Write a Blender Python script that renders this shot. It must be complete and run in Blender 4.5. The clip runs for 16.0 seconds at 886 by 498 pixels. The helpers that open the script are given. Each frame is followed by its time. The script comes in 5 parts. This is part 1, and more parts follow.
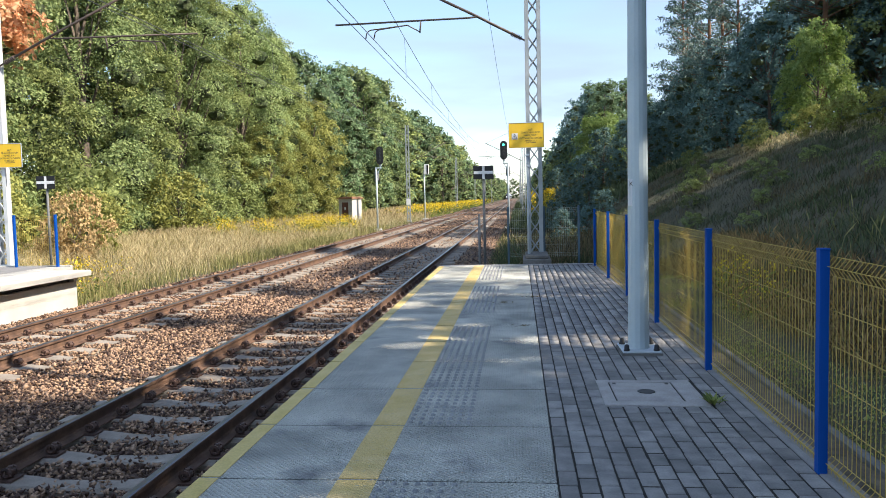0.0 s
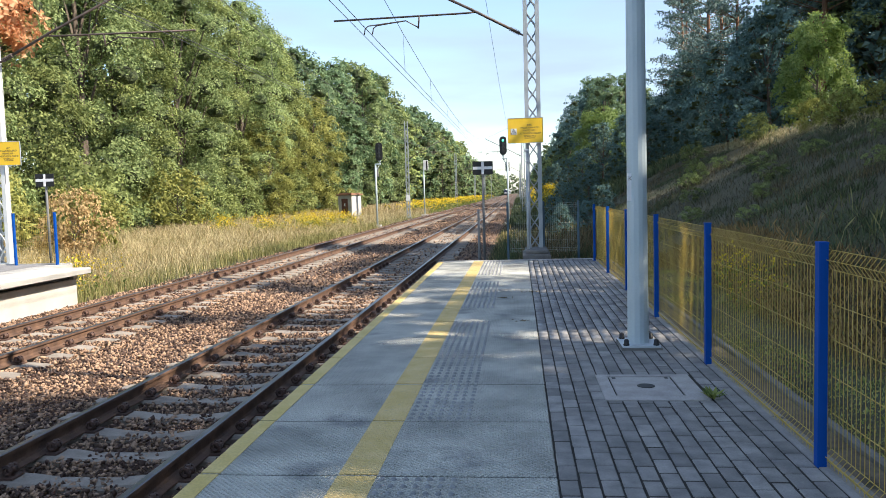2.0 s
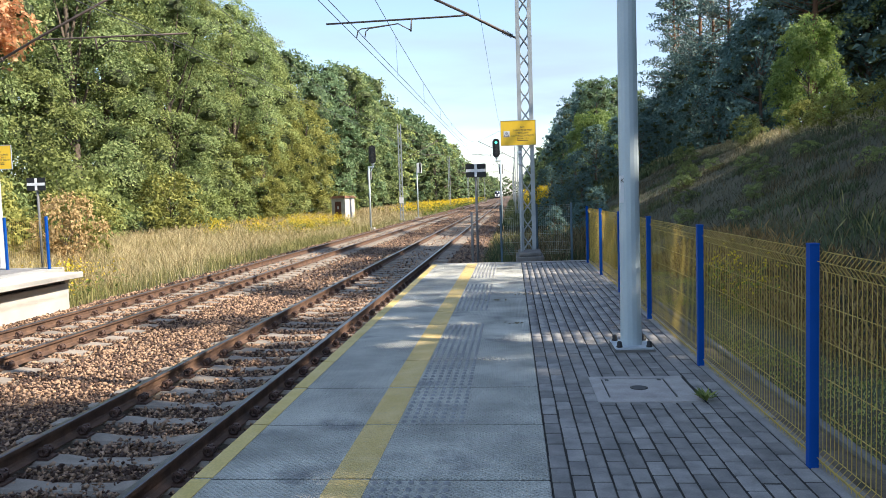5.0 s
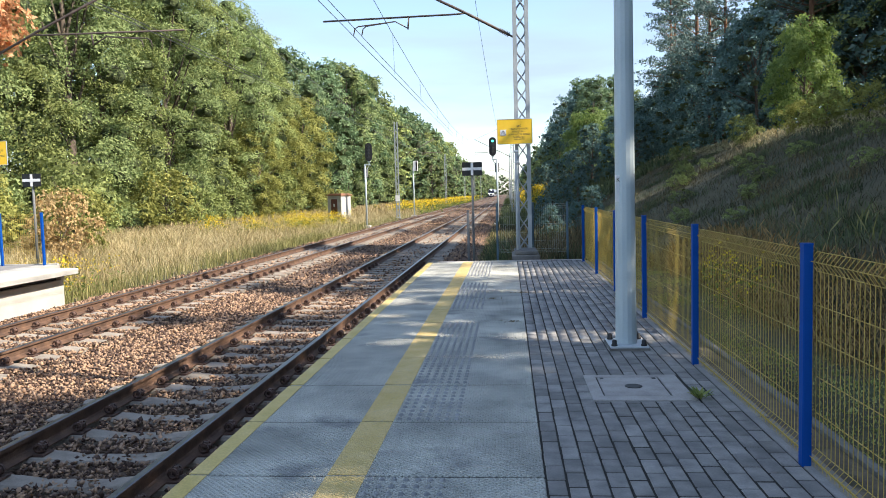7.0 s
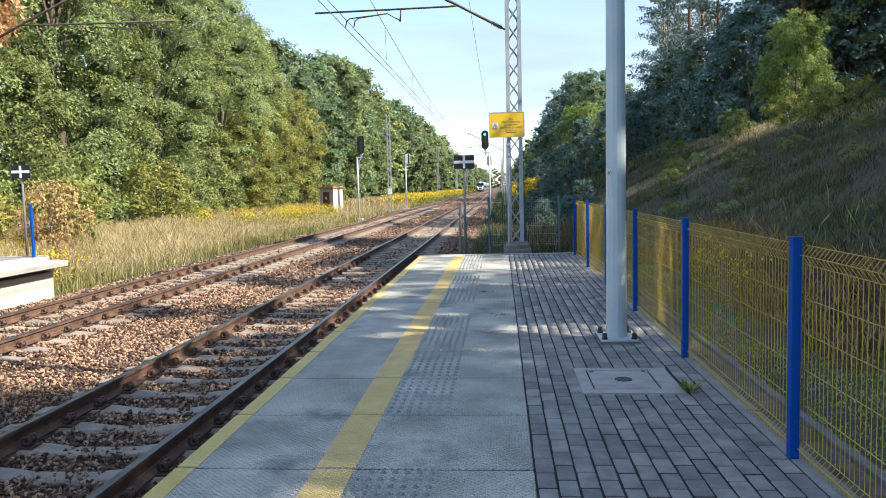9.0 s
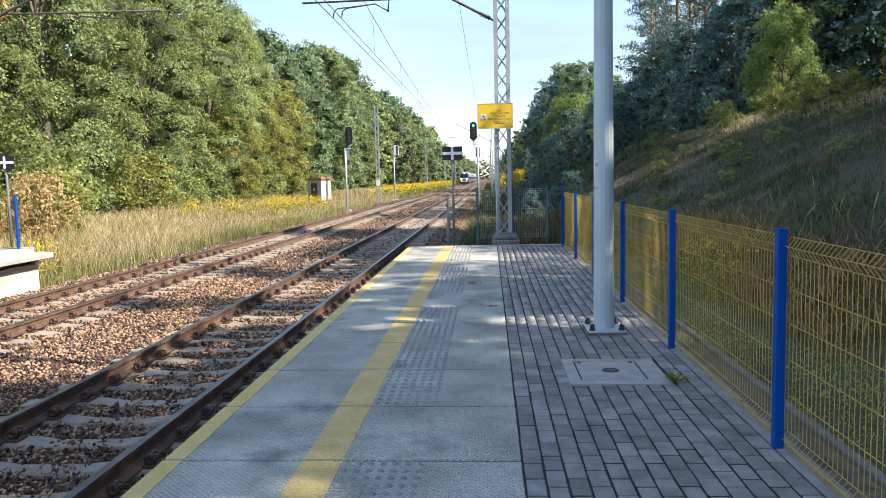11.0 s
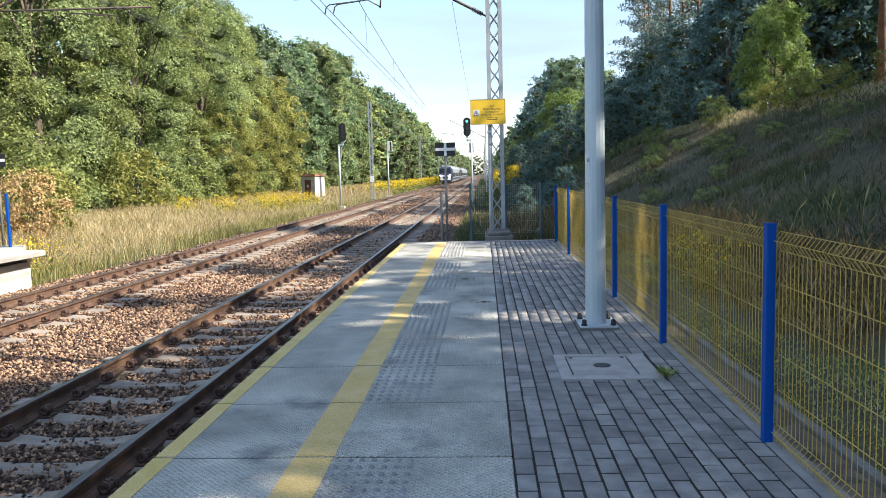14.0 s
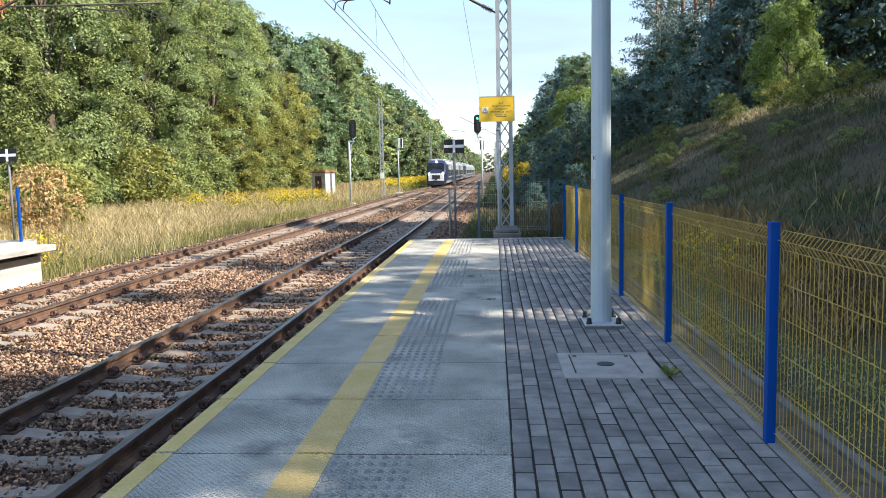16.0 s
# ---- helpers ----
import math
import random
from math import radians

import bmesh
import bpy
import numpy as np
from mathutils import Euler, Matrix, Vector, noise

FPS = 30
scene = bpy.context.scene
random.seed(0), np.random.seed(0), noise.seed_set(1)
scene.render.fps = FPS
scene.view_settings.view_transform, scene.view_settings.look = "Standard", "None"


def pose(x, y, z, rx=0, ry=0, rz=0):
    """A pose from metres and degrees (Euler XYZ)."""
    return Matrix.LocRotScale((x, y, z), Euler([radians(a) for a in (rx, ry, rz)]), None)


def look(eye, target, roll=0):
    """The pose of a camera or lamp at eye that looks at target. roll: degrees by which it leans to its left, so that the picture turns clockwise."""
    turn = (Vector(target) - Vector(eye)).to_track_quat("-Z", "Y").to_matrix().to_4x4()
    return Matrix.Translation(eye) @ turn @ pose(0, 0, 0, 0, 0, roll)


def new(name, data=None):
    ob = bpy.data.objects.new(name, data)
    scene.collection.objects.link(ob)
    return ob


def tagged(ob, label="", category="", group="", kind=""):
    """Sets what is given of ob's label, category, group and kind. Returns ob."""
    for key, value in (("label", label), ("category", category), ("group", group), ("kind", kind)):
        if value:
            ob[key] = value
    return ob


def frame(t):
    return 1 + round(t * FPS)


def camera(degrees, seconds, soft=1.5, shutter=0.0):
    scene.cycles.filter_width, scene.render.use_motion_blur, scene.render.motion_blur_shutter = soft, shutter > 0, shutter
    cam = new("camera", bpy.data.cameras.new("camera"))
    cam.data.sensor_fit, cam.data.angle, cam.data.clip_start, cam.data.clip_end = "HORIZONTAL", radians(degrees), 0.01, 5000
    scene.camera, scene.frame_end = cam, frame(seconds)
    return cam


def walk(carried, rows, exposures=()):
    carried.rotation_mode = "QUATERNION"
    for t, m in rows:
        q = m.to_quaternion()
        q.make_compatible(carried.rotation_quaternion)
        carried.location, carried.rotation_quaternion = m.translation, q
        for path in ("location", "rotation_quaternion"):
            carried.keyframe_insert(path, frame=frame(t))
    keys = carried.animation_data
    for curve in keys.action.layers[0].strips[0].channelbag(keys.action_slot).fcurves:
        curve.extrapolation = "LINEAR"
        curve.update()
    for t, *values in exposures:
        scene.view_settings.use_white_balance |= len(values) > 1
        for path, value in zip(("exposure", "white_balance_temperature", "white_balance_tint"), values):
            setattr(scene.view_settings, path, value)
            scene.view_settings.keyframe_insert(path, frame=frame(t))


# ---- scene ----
cam = camera(60.3, 16.0, soft=0.9)
PATH = [
    (0, (-0.186, -4.012, 1.54), (-0.386, -2.027, 1.406), -1.3),
    (0.5, (-0.187, -4.017, 1.535), (-0.388, -2.032, 1.394), -1.5),
    (1, (-0.181, -4.012, 1.535), (-0.382, -2.027, 1.393), -1.6),
    (1.5, (-0.18, -4.01, 1.538), (-0.381, -2.025, 1.393), -1.6),
    (2, (-0.18, -4.01, 1.538), (-0.38, -2.025, 1.393), -1.6),
    (2.5, (-0.182, -4.014, 1.539), (-0.38, -2.03, 1.393), -1.7),
    (3, (-0.177, -4.012, 1.539), (-0.372, -2.026, 1.395), -1.7),
    (3.5, (-0.175, -4.01, 1.544), (-0.368, -2.025, 1.401), -1.7),
    (4, (-0.174, -4.006, 1.54), (-0.363, -2.02, 1.4), -1.8),
    (6.5, (-0.17, -4.019, 1.54), (-0.345, -2.031, 1.401), -1.6),
    (7, (-0.172, -4.024, 1.541), (-0.345, -2.036, 1.397), -1.5),
    (7.5, (-0.17, -4.022, 1.541), (-0.339, -2.035, 1.395), -1.4),
    (8, (-0.167, -4.016, 1.539), (-0.332, -2.028, 1.39), -1.4),
    (8.5, (-0.161, -4.012, 1.54), (-0.321, -2.025, 1.384), -1.3),
    (9, (-0.16, -4.012, 1.537), (-0.313, -2.025, 1.375), -1.3),
    (11.5, (-0.153, -4.009, 1.539), (-0.272, -2.021, 1.35), -1.3),
    (12, (-0.143, -4.008, 1.539), (-0.26, -2.021, 1.348), -1.4),
    (12.5, (-0.138, -4.008, 1.537), (-0.251, -2.021, 1.344), -1.4),
    (13, (-0.131, -4.004, 1.539), (-0.242, -2.016, 1.344), -1.5),
    (13.5, (-0.133, -4.011, 1.541), (-0.242, -2.024, 1.345), -1.5),
    (14, (-0.131, -4.009, 1.539), (-0.24, -2.021, 1.343), -1.5),
    (14.5, (-0.123, -4.002, 1.539), (-0.234, -2.015, 1.343), -1.4),
    (15, (-0.108, -3.996, 1.535), (-0.222, -2.009, 1.337), -1.4),
    (15.5, (-0.09, -3.994, 1.54), (-0.212, -2.008, 1.34), -1.4),
    (16, (-0.079, -3.99, 1.536), (-0.215, -2.005, 1.333), -1.2),
]
EXPOSURES = [(0, 1.11), (3, 1.12), (7, 1.16), (12, 1.26), (16, 1.26)]
walk(cam, [(t, look(eye, target, roll)) for t, eye, target, roll in PATH], EXPOSURES)

# ---- light and sky ----
SUN_EL, SUN_AZ = radians(40.0), radians(106.0)
world = bpy.data.worlds.new("sky")
scene.world = world
world.use_nodes = True
wn, wl = world.node_tree.nodes, world.node_tree.links
sky = wn.new("ShaderNodeTexSky")
sky.sky_type, sky.sun_disc = "NISHITA", False
sky.sun_elevation, sky.sun_rotation = SUN_EL, SUN_AZ
sky.air_density, sky.dust_density, sky.ozone_density = 1.0, 0.3, 1.7
wco = wn.new("ShaderNodeTexCoord")
wmap = wn.new("ShaderNodeMapping")
wmap.inputs["Scale"].default_value = (1.2, 1.6, 7.0)
wmap.inputs["Rotation"].default_value = (0.12, 0.25, 0.4)
wnoise = wn.new("ShaderNodeTexNoise")
wnoise.inputs["Scale"].default_value, wnoise.inputs["Detail"].default_value = 2.2, 5.0
wramp = wn.new("ShaderNodeValToRGB")
wramp.color_ramp.elements[0].position, wramp.color_ramp.elements[1].position = 0.4, 0.7
wramp.color_ramp.elements[0].color = (0.14, 0.14, 0.14, 1)
wramp.color_ramp.elements[1].color = (0.78, 0.78, 0.78, 1)
wmix = wn.new("ShaderNodeMix")
wmix.data_type = "RGBA"
wmix.inputs["B"].default_value = (2.1, 2.55, 3.3, 1)
wl.new(wco.outputs["Generated"], wmap.inputs["Vector"])
wl.new(wmap.outputs["Vector"], wnoise.inputs["Vector"])
wl.new(wnoise.outputs["Fac"], wramp.inputs["Fac"])
wl.new(wramp.outputs["Color"], wmix.inputs["Factor"])
wl.new(sky.outputs["Color"], wmix.inputs["A"])
wl.new(wmix.outputs["Result"], wn["Background"].inputs["Color"])
wn["Background"].inputs["Strength"].default_value = 0.133
sun = new("sun", bpy.data.lights.new("sun", "SUN"))
sun.data.energy, sun.data.angle, sun.data.color = 4.7, radians(0.6), (1.0, 0.9, 0.76)
sun_dir = Vector((math.sin(SUN_AZ) * math.cos(SUN_EL), math.cos(SUN_AZ) * math.cos(SUN_EL), math.sin(SUN_EL)))
sun.matrix_world = look(sun_dir * 60, (0, 0, 0))


# ---- materials ----
def relief(m, scale, depth):
    """Adds pressed ribs to a material, under its grain."""
    n, l = m.node_tree.nodes, m.node_tree.links
    bump = next(k for k in n if k.type == "BUMP")
    geo = next(k for k in n if k.type == "NEW_GEOMETRY")
    b2 = n.new("ShaderNodeBump")
    b2.inputs["Strength"].default_value, b2.inputs["Distance"].default_value = 1.0, depth
    last = None
    for rot in (radians(45), radians(-45)):
        mp, wv = n.new("ShaderNodeMapping"), n.new("ShaderNodeTexWave")
        mp.inputs["Rotation"].default_value = (0, 0, rot)
        wv.inputs["Scale"].default_value, wv.inputs["Distortion"].default_value = scale, 0.6
        l.new(geo.outputs["Position"], mp.inputs["Vector"]), l.new(mp.outputs["Vector"], wv.inputs["Vector"])
        if last is None:
            last = wv.outputs["Fac"]
        else:
            mul = n.new("ShaderNodeMath")
            mul.operation = "MAXIMUM"
            l.new(last, mul.inputs[0]), l.new(wv.outputs["Fac"], mul.inputs[1])
            last = mul.outputs[0]
    l.new(last, b2.inputs["Height"]), l.new(b2.outputs["Normal"], bump.inputs["Normal"])


def mat(name, c1, c2, scale=3.0, fine=60.0, rough=0.75, metal=0.0, bump=0.25, rnd=0.0, island=0.0, thin=0.0, depth=0.01, spots=None, grain=0.3):
    """Two colours mixed by a broad noise, fine grain, relief, and a spread per object or per island."""
    m = bpy.data.materials.new(name)
    m.use_nodes = True
    n, l = m.node_tree.nodes, m.node_tree.links
    b = n["Principled BSDF"]
    b.inputs["Roughness"].default_value, b.inputs["Metallic"].default_value = rough, metal
    co = n.new("ShaderNodeNewGeometry")
    big, small = n.new("ShaderNodeTexNoise"), n.new("ShaderNodeTexNoise")
    for t, s, d in ((big, scale, 4.0), (small, fine, 3.0)):
        t.inputs["Scale"].default_value, t.inputs["Detail"].default_value = s, d
        l.new(co.outputs["Position"], t.inputs["Vector"])
    ramp = n.new("ShaderNodeValToRGB")
    ramp.color_ramp.elements[0].position, ramp.color_ramp.elements[1].position = 0.32, 0.68
    ramp.color_ramp.elements[0].color, ramp.color_ramp.elements[1].color = (*c1, 1), (*c2, 1)
    fac = big.outputs["Fac"]
    if island:
        mixv = n.new("ShaderNodeMath")
        mixv.operation = "MULTIPLY_ADD"
        l.new(co.outputs["Random Per Island"], mixv.inputs[0])
        mixv.inputs[1].default_value = island
        half = n.new("ShaderNodeMath")
        half.operation = "MULTIPLY_ADD"
        l.new(big.outputs["Fac"], half.inputs[0])
        half.inputs[1].default_value, half.inputs[2].default_value = 1 - island * 0.5, -island * 0.25
        l.new(half.outputs[0], mixv.inputs[2])
        fac = mixv.outputs[0]
    l.new(fac, ramp.inputs["Fac"])
    hsv = n.new("ShaderNodeHueSaturation")
    l.new(ramp.outputs["Color"], hsv.inputs["Color"])
    val = n.new("ShaderNodeMapRange")
    val.inputs["To Min"].default_value, val.inputs["To Max"].default_value = 1 - grain, 1 + grain
    l.new(small.outputs["Fac"], val.inputs["Value"])
    out = val.outputs["Result"]
    if rnd:
        info = n.new("ShaderNodeObjectInfo")
        rr = n.new("ShaderNodeMapRange")
        rr.inputs["To Min"].default_value, rr.inputs["To Max"].default_value = 1 - rnd, 1 + rnd
        l.new(info.outputs["Random"], rr.inputs["Value"])
        mul = n.new("ShaderNodeMath")
        mul.operation = "MULTIPLY"
        l.new(out, mul.inputs[0]), l.new(rr.outputs["Result"], mul.inputs[1])
        out = mul.outputs[0]
    l.new(out, hsv.inputs["Value"])
    col = hsv.outputs["Color"]
    if spots:
        sc, thr, sc_col = spots
        sp = n.new("ShaderNodeTexNoise")
        sp.inputs["Scale"].default_value, sp.inputs["Detail"].default_value = sc, 6.0
        l.new(co.outputs["Position"], sp.inputs["Vector"])
        sr = n.new("ShaderNodeMapRange")
        sr.inputs["From Min"].default_value, sr.inputs["From Max"].default_value = thr, thr + 0.12
        l.new(sp.outputs["Fac"], sr.inputs["Value"])
        mx = n.new("ShaderNodeMix")
        mx.data_type = "RGBA"
        l.new(sr.outputs["Result"], mx.inputs["Factor"]), l.new(col, mx.inputs["A"])
        mx.inputs["B"].default_value = (*sc_col, 1)
        col = mx.outputs["Result"]
    l.new(col, b.inputs["Base Color"])
    if bump:
        bp = n.new("ShaderNodeBump")
        bp.inputs["Strength"].default_value, bp.inputs["Distance"].default_value = bump, depth
        l.new(small.outputs["Fac"], bp.inputs["Height"])
        l.new(bp.outputs["Normal"], b.inputs["Normal"])
    if thin:
        tr, mix = n.new("ShaderNodeBsdfTranslucent"), n.new("ShaderNodeMixShader")
        l.new(col, tr.inputs["Color"])
        mix.inputs["Fac"].default_value = thin
        l.new(b.outputs[0], mix.inputs[1]), l.new(tr.outputs[0], mix.inputs[2])
        l.new(mix.outputs[0], n["Material Output"].inputs["Surface"])
    return m


def glow(name, colour, strength):
    m = bpy.data.materials.new(name)
    m.use_nodes = True
    b = m.node_tree.nodes["Principled BSDF"]
    b.inputs["Base Color"].default_value = (*colour, 1)
    b.inputs["Emission Color"].default_value = (*colour, 1)
    b.inputs["Emission Strength"].default_value = strength
    return m


M_SLAB = mat("slab_concrete", (0.3, 0.3, 0.27), (0.63, 0.62, 0.55), 1.5, 90, 0.85, rnd=0.1, bump=0.4, depth=0.004, spots=(1.7, 0.57, (0.245, 0.245, 0.24)))
M_YELLOW = mat("worn_yellow_paint", (0.57, 0.41, 0.135), (0.67, 0.5, 0.22), 5, 70, 0.7, bump=0.3, depth=0.004, spots=(22, 0.61, (0.47, 0.39, 0.23)))
M_EDGE = mat("bright_yellow_edge_paint", (0.55, 0.41, 0.12), (0.65, 0.5, 0.2), 4, 60, 0.65, bump=0.2, depth=0.003, spots=(20, 0.66, (0.45, 0.36, 0.2)))
relief(M_SLAB, 12.0, 0.014)
relief(M_YELLOW, 15.0, 0.005)
# Stud shade is painted in: the whole stud is darker than the slab.
M_STUD = mat("shade_toned_stud_concrete", (0.2, 0.205, 0.21), (0.34, 0.345, 0.345), 2, 90, 0.8, bump=0.2, depth=0.003)
M_HATCH = mat("hatch_concrete", (0.3, 0.28, 0.265), (0.42, 0.395, 0.37), 5, 90, 0.9, bump=0.3, depth=0.004)
M_BRICK = mat("grey_paver", (0.16, 0.155, 0.15), (0.28, 0.266, 0.25), 6, 110, 0.85, rnd=0.24, bump=0.35, depth=0.004)
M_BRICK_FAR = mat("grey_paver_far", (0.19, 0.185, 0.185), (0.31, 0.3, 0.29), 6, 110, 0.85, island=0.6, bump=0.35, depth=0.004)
M_JOINT = mat("joint_sand", (0.01, 0.009, 0.008), (0.028, 0.025, 0.02), 8, 150, 0.95)
M_DARKWALL = mat("dirt_and_shadow_concrete", (0.1, 0.095, 0.09), (0.2, 0.19, 0.175), 2, 40, 0.9)
M_EDGING = mat("sandy_edging_concrete", (0.24, 0.21, 0.17), (0.36, 0.32, 0.26), 5, 80, 0.9, bump=0.4, depth=0.005, spots=(9, 0.58, (0.12, 0.1, 0.08)))
M_DIRT = mat("brown_dirt", (0.11, 0.083, 0.057), (0.21, 0.165, 0.115), 7, 90, 0.95, bump=0.9, depth=0.02, spots=(5, 0.6, (0.06, 0.06, 0.03)))
M_WHITE = mat("whitewashed_concrete", (0.43, 0.41, 0.375), (0.55, 0.53, 0.485), 1.5, 50, 0.85, spots=(1.8, 0.63, (0.36, 0.33, 0.29)), grain=0.07)
M_CONC = mat("weathered_concrete", (0.36, 0.345, 0.32), (0.5, 0.48, 0.44), 3, 60, 0.9, rnd=0.1)
M_SLEEPER = mat("sleeper_concrete", (0.215, 0.182, 0.148), (0.325, 0.282, 0.236), 4, 70, 0.9, rnd=0.16, spots=(6, 0.6, (0.3, 0.24, 0.19)))
M_RUST = mat("rusty_rail", (0.07, 0.04, 0.028), (0.16, 0.09, 0.056), 5, 60, 0.8, spots=(3, 0.62, (0.1, 0.055, 0.04)))
M_CLIP = mat("dark_rusted_iron", (0.055, 0.035, 0.03), (0.13, 0.07, 0.05), 20, 120, 0.75)
M_STEEL = mat("polished_rail_head", (0.12, 0.12, 0.13), (0.2, 0.2, 0.21), 3, 90, 0.3, 0.9, bump=0.05)
M_STONE = mat("ballast_stone", (0.075, 0.043, 0.032), (0.41, 0.265, 0.17), 0.7, 40, 0.9, island=0.95, bump=0.3)
M_BED = mat("ballast_bed", (0.075, 0.047, 0.036), (0.24, 0.16, 0.112), 16, 34, 0.95, bump=1.0, depth=0.05, grain=0.75)
M_GROUND = mat("dry_meadow_soil", (0.045, 0.043, 0.022), (0.1, 0.087, 0.043), 0.6, 9, 0.95, bump=0.6, depth=0.05, spots=(0.35, 0.53, (0.05, 0.068, 0.022)))
M_BLUE = mat("blue_powder_coat", (0.001, 0.058, 0.29), (0.002, 0.068, 0.33), 3, 120, 0.6, bump=0.05, grain=0.07)
M_BLUE.node_tree.nodes["Principled BSDF"].inputs["Specular IOR Level"].default_value = 0.15
M_POST = mat("dull_grey_post_paint", (0.13, 0.135, 0.135), (0.2, 0.2, 0.195), 3, 40, 0.7, 0.1, bump=0.05, grain=0.1)
M_TEAL = mat("grey_blue_post_paint", (0.06, 0.11, 0.15), (0.1, 0.16, 0.2), 3, 40, 0.6, 0.1, bump=0.05, grain=0.1)
M_ENDWIRE = mat("grey_green_wire", (0.36, 0.39, 0.35), (0.48, 0.5, 0.43), 4, 60, 0.6, bump=0.0, grain=0.07)
M_WIRE = mat("yellow_coated_wire", (0.46, 0.315, 0.055), (0.56, 0.41, 0.1), 4, 60, 0.5, bump=0.0, grain=0.07)
M_GALV = mat("galvanised_steel", (0.45, 0.5, 0.54), (0.58, 0.62, 0.65), 3, 50, 0.5, 0.35, bump=0.05, grain=0.07)
M_POLE = mat("pale_grey_pole_paint", (0.4, 0.48, 0.52), (0.48, 0.55, 0.58), 1.5, 60, 0.45, 0.15, bump=0.03, grain=0.07)
M_MAST = mat("grey_mast_paint", (0.3, 0.34, 0.36), (0.42, 0.45, 0.47), 3, 40, 0.6, 0.2, bump=0.1, grain=0.07)
M_MASTW = mat("pale_mast_paint", (0.55, 0.57, 0.58), (0.68, 0.69, 0.68), 3, 40, 0.6, 0.1, bump=0.1, grain=0.07)
M_SIGN = mat("yellow_sign_sheet", (0.8, 0.5, 0.02), (0.84, 0.55, 0.04), 2, 40, 0.5, bump=0.03, grain=0.07)
M_INK = mat("dark_print", (0.05, 0.04, 0.03), (0.09, 0.07, 0.05), 8, 60, 0.6, bump=0.0)
M_BLACK = mat("black_enamel", (0.006, 0.006, 0.007), (0.012, 0.012, 0.013), 4, 60, 0.5, bump=0.05, grain=0.07)
M_PAINTW = mat("white_enamel", (0.7, 0.71, 0.72), (0.8, 0.8, 0.8), 4, 50, 0.5, bump=0.03, grain=0.07)
M_TUBE = mat("brown_cantilever_tube", (0.07, 0.055, 0.05), (0.13, 0.1, 0.085), 6, 60, 0.6, 0.3, bump=0.05)
M_CABLE = mat("dark_copper_wire", (0.06, 0.065, 0.07), (0.1, 0.1, 0.105), 3, 30, 0.5, 0.5, bump=0.0)
M_BARK = mat("grey_brown_bark", (0.07, 0.052, 0.04), (0.16, 0.125, 0.1), 3, 24, 0.95, bump=0.8, depth=0.03)
M_PINEBARK = mat("reddish_pine_bark", (0.12, 0.06, 0.035), (0.24, 0.13, 0.075), 2, 22, 0.95, bump=0.8, depth=0.03)
M_LEAF = [mat("leaf_green", (0.15, 0.205, 0.08), (0.305, 0.37, 0.155), 0.25, 3, 0.8, island=0.7, bump=0, thin=0.36, rnd=0.2),
          mat("leaf_olive", (0.18, 0.22, 0.075), (0.35, 0.4, 0.145), 0.25, 3, 0.8, island=0.7, bump=0, thin=0.36, rnd=0.2),
          mat("leaf_yellow_green", (0.185, 0.195, 0.05), (0.36, 0.36, 0.11), 0.25, 3, 0.8, island=0.7, bump=0, thin=0.36, rnd=0.1),
          mat("leaf_rust", (0.58, 0.28, 0.14), (0.85, 0.52, 0.3), 0.3, 3, 0.65, island=0.7, bump=0, thin=0.38, rnd=0.1),
          # Blue haze over the bank wood is painted into this leaf colour.
          mat("leaf_dark_haze_tint", (0.075, 0.14, 0.132), (0.15, 0.24, 0.215), 0.25, 3, 0.8, island=0.7, bump=0, thin=0.25, rnd=0.2),
          mat("leaf_deep_green", (0.105, 0.17, 0.085), (0.21, 0.29, 0.15), 0.25, 3, 0.8, island=0.7, bump=0, thin=0.34, rnd=0.24)]
for leaf_mat in M_LEAF:
    leaf_mat.node_tree.nodes["Principled BSDF"].inputs["Specular IOR Level"].default_value = 0.22
M_LEAF_TAN = mat("leaf_tan", (0.3, 0.2, 0.08), (0.56, 0.4, 0.19), 0.4, 3, 0.7, island=0.7, bump=0, thin=0.3)
M_LEAF_LIME = mat("leaf_lime", (0.15, 0.23, 0.06), (0.29, 0.37, 0.11), 0.4, 3, 0.6, island=0.7, bump=0, thin=0.55)
# Crown shade is painted into the dark colour of these inner foliage shells.
M_CORE_SHADE = mat("inner_foliage_painted_shade", (0.045, 0.06, 0.024), (0.1, 0.13, 0.045), 2.5, 9, 0.9, bump=1.0, depth=0.15, grain=0.5)
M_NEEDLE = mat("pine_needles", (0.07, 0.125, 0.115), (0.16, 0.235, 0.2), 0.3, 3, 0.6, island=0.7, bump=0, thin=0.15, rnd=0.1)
M_STRAW = mat("dry_grass", (0.28, 0.21, 0.09), (0.56, 0.45, 0.25), 0.35, 3, 0.8, island=0.7, bump=0, thin=0.3)
M_GRASS = mat("green_grass", (0.09, 0.14, 0.025), (0.25, 0.28, 0.07), 0.5, 3, 0.75, island=0.6, bump=0, thin=0.3)
# Sun patches on the lawn are put into this lightened grass colour.
M_LAWN = mat("lawn_grass", (0.19, 0.24, 0.06), (0.44, 0.43, 0.15), 0.8, 3, 0.75, island=0.6, bump=0, thin=0.3)
M_UNDER = mat("olive_undergrowth", (0.15, 0.16, 0.05), (0.36, 0.32, 0.13), 0.6, 3, 0.8, island=0.7, bump=0, thin=0.3)
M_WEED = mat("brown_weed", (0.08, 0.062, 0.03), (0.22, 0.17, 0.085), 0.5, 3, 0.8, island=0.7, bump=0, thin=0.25)
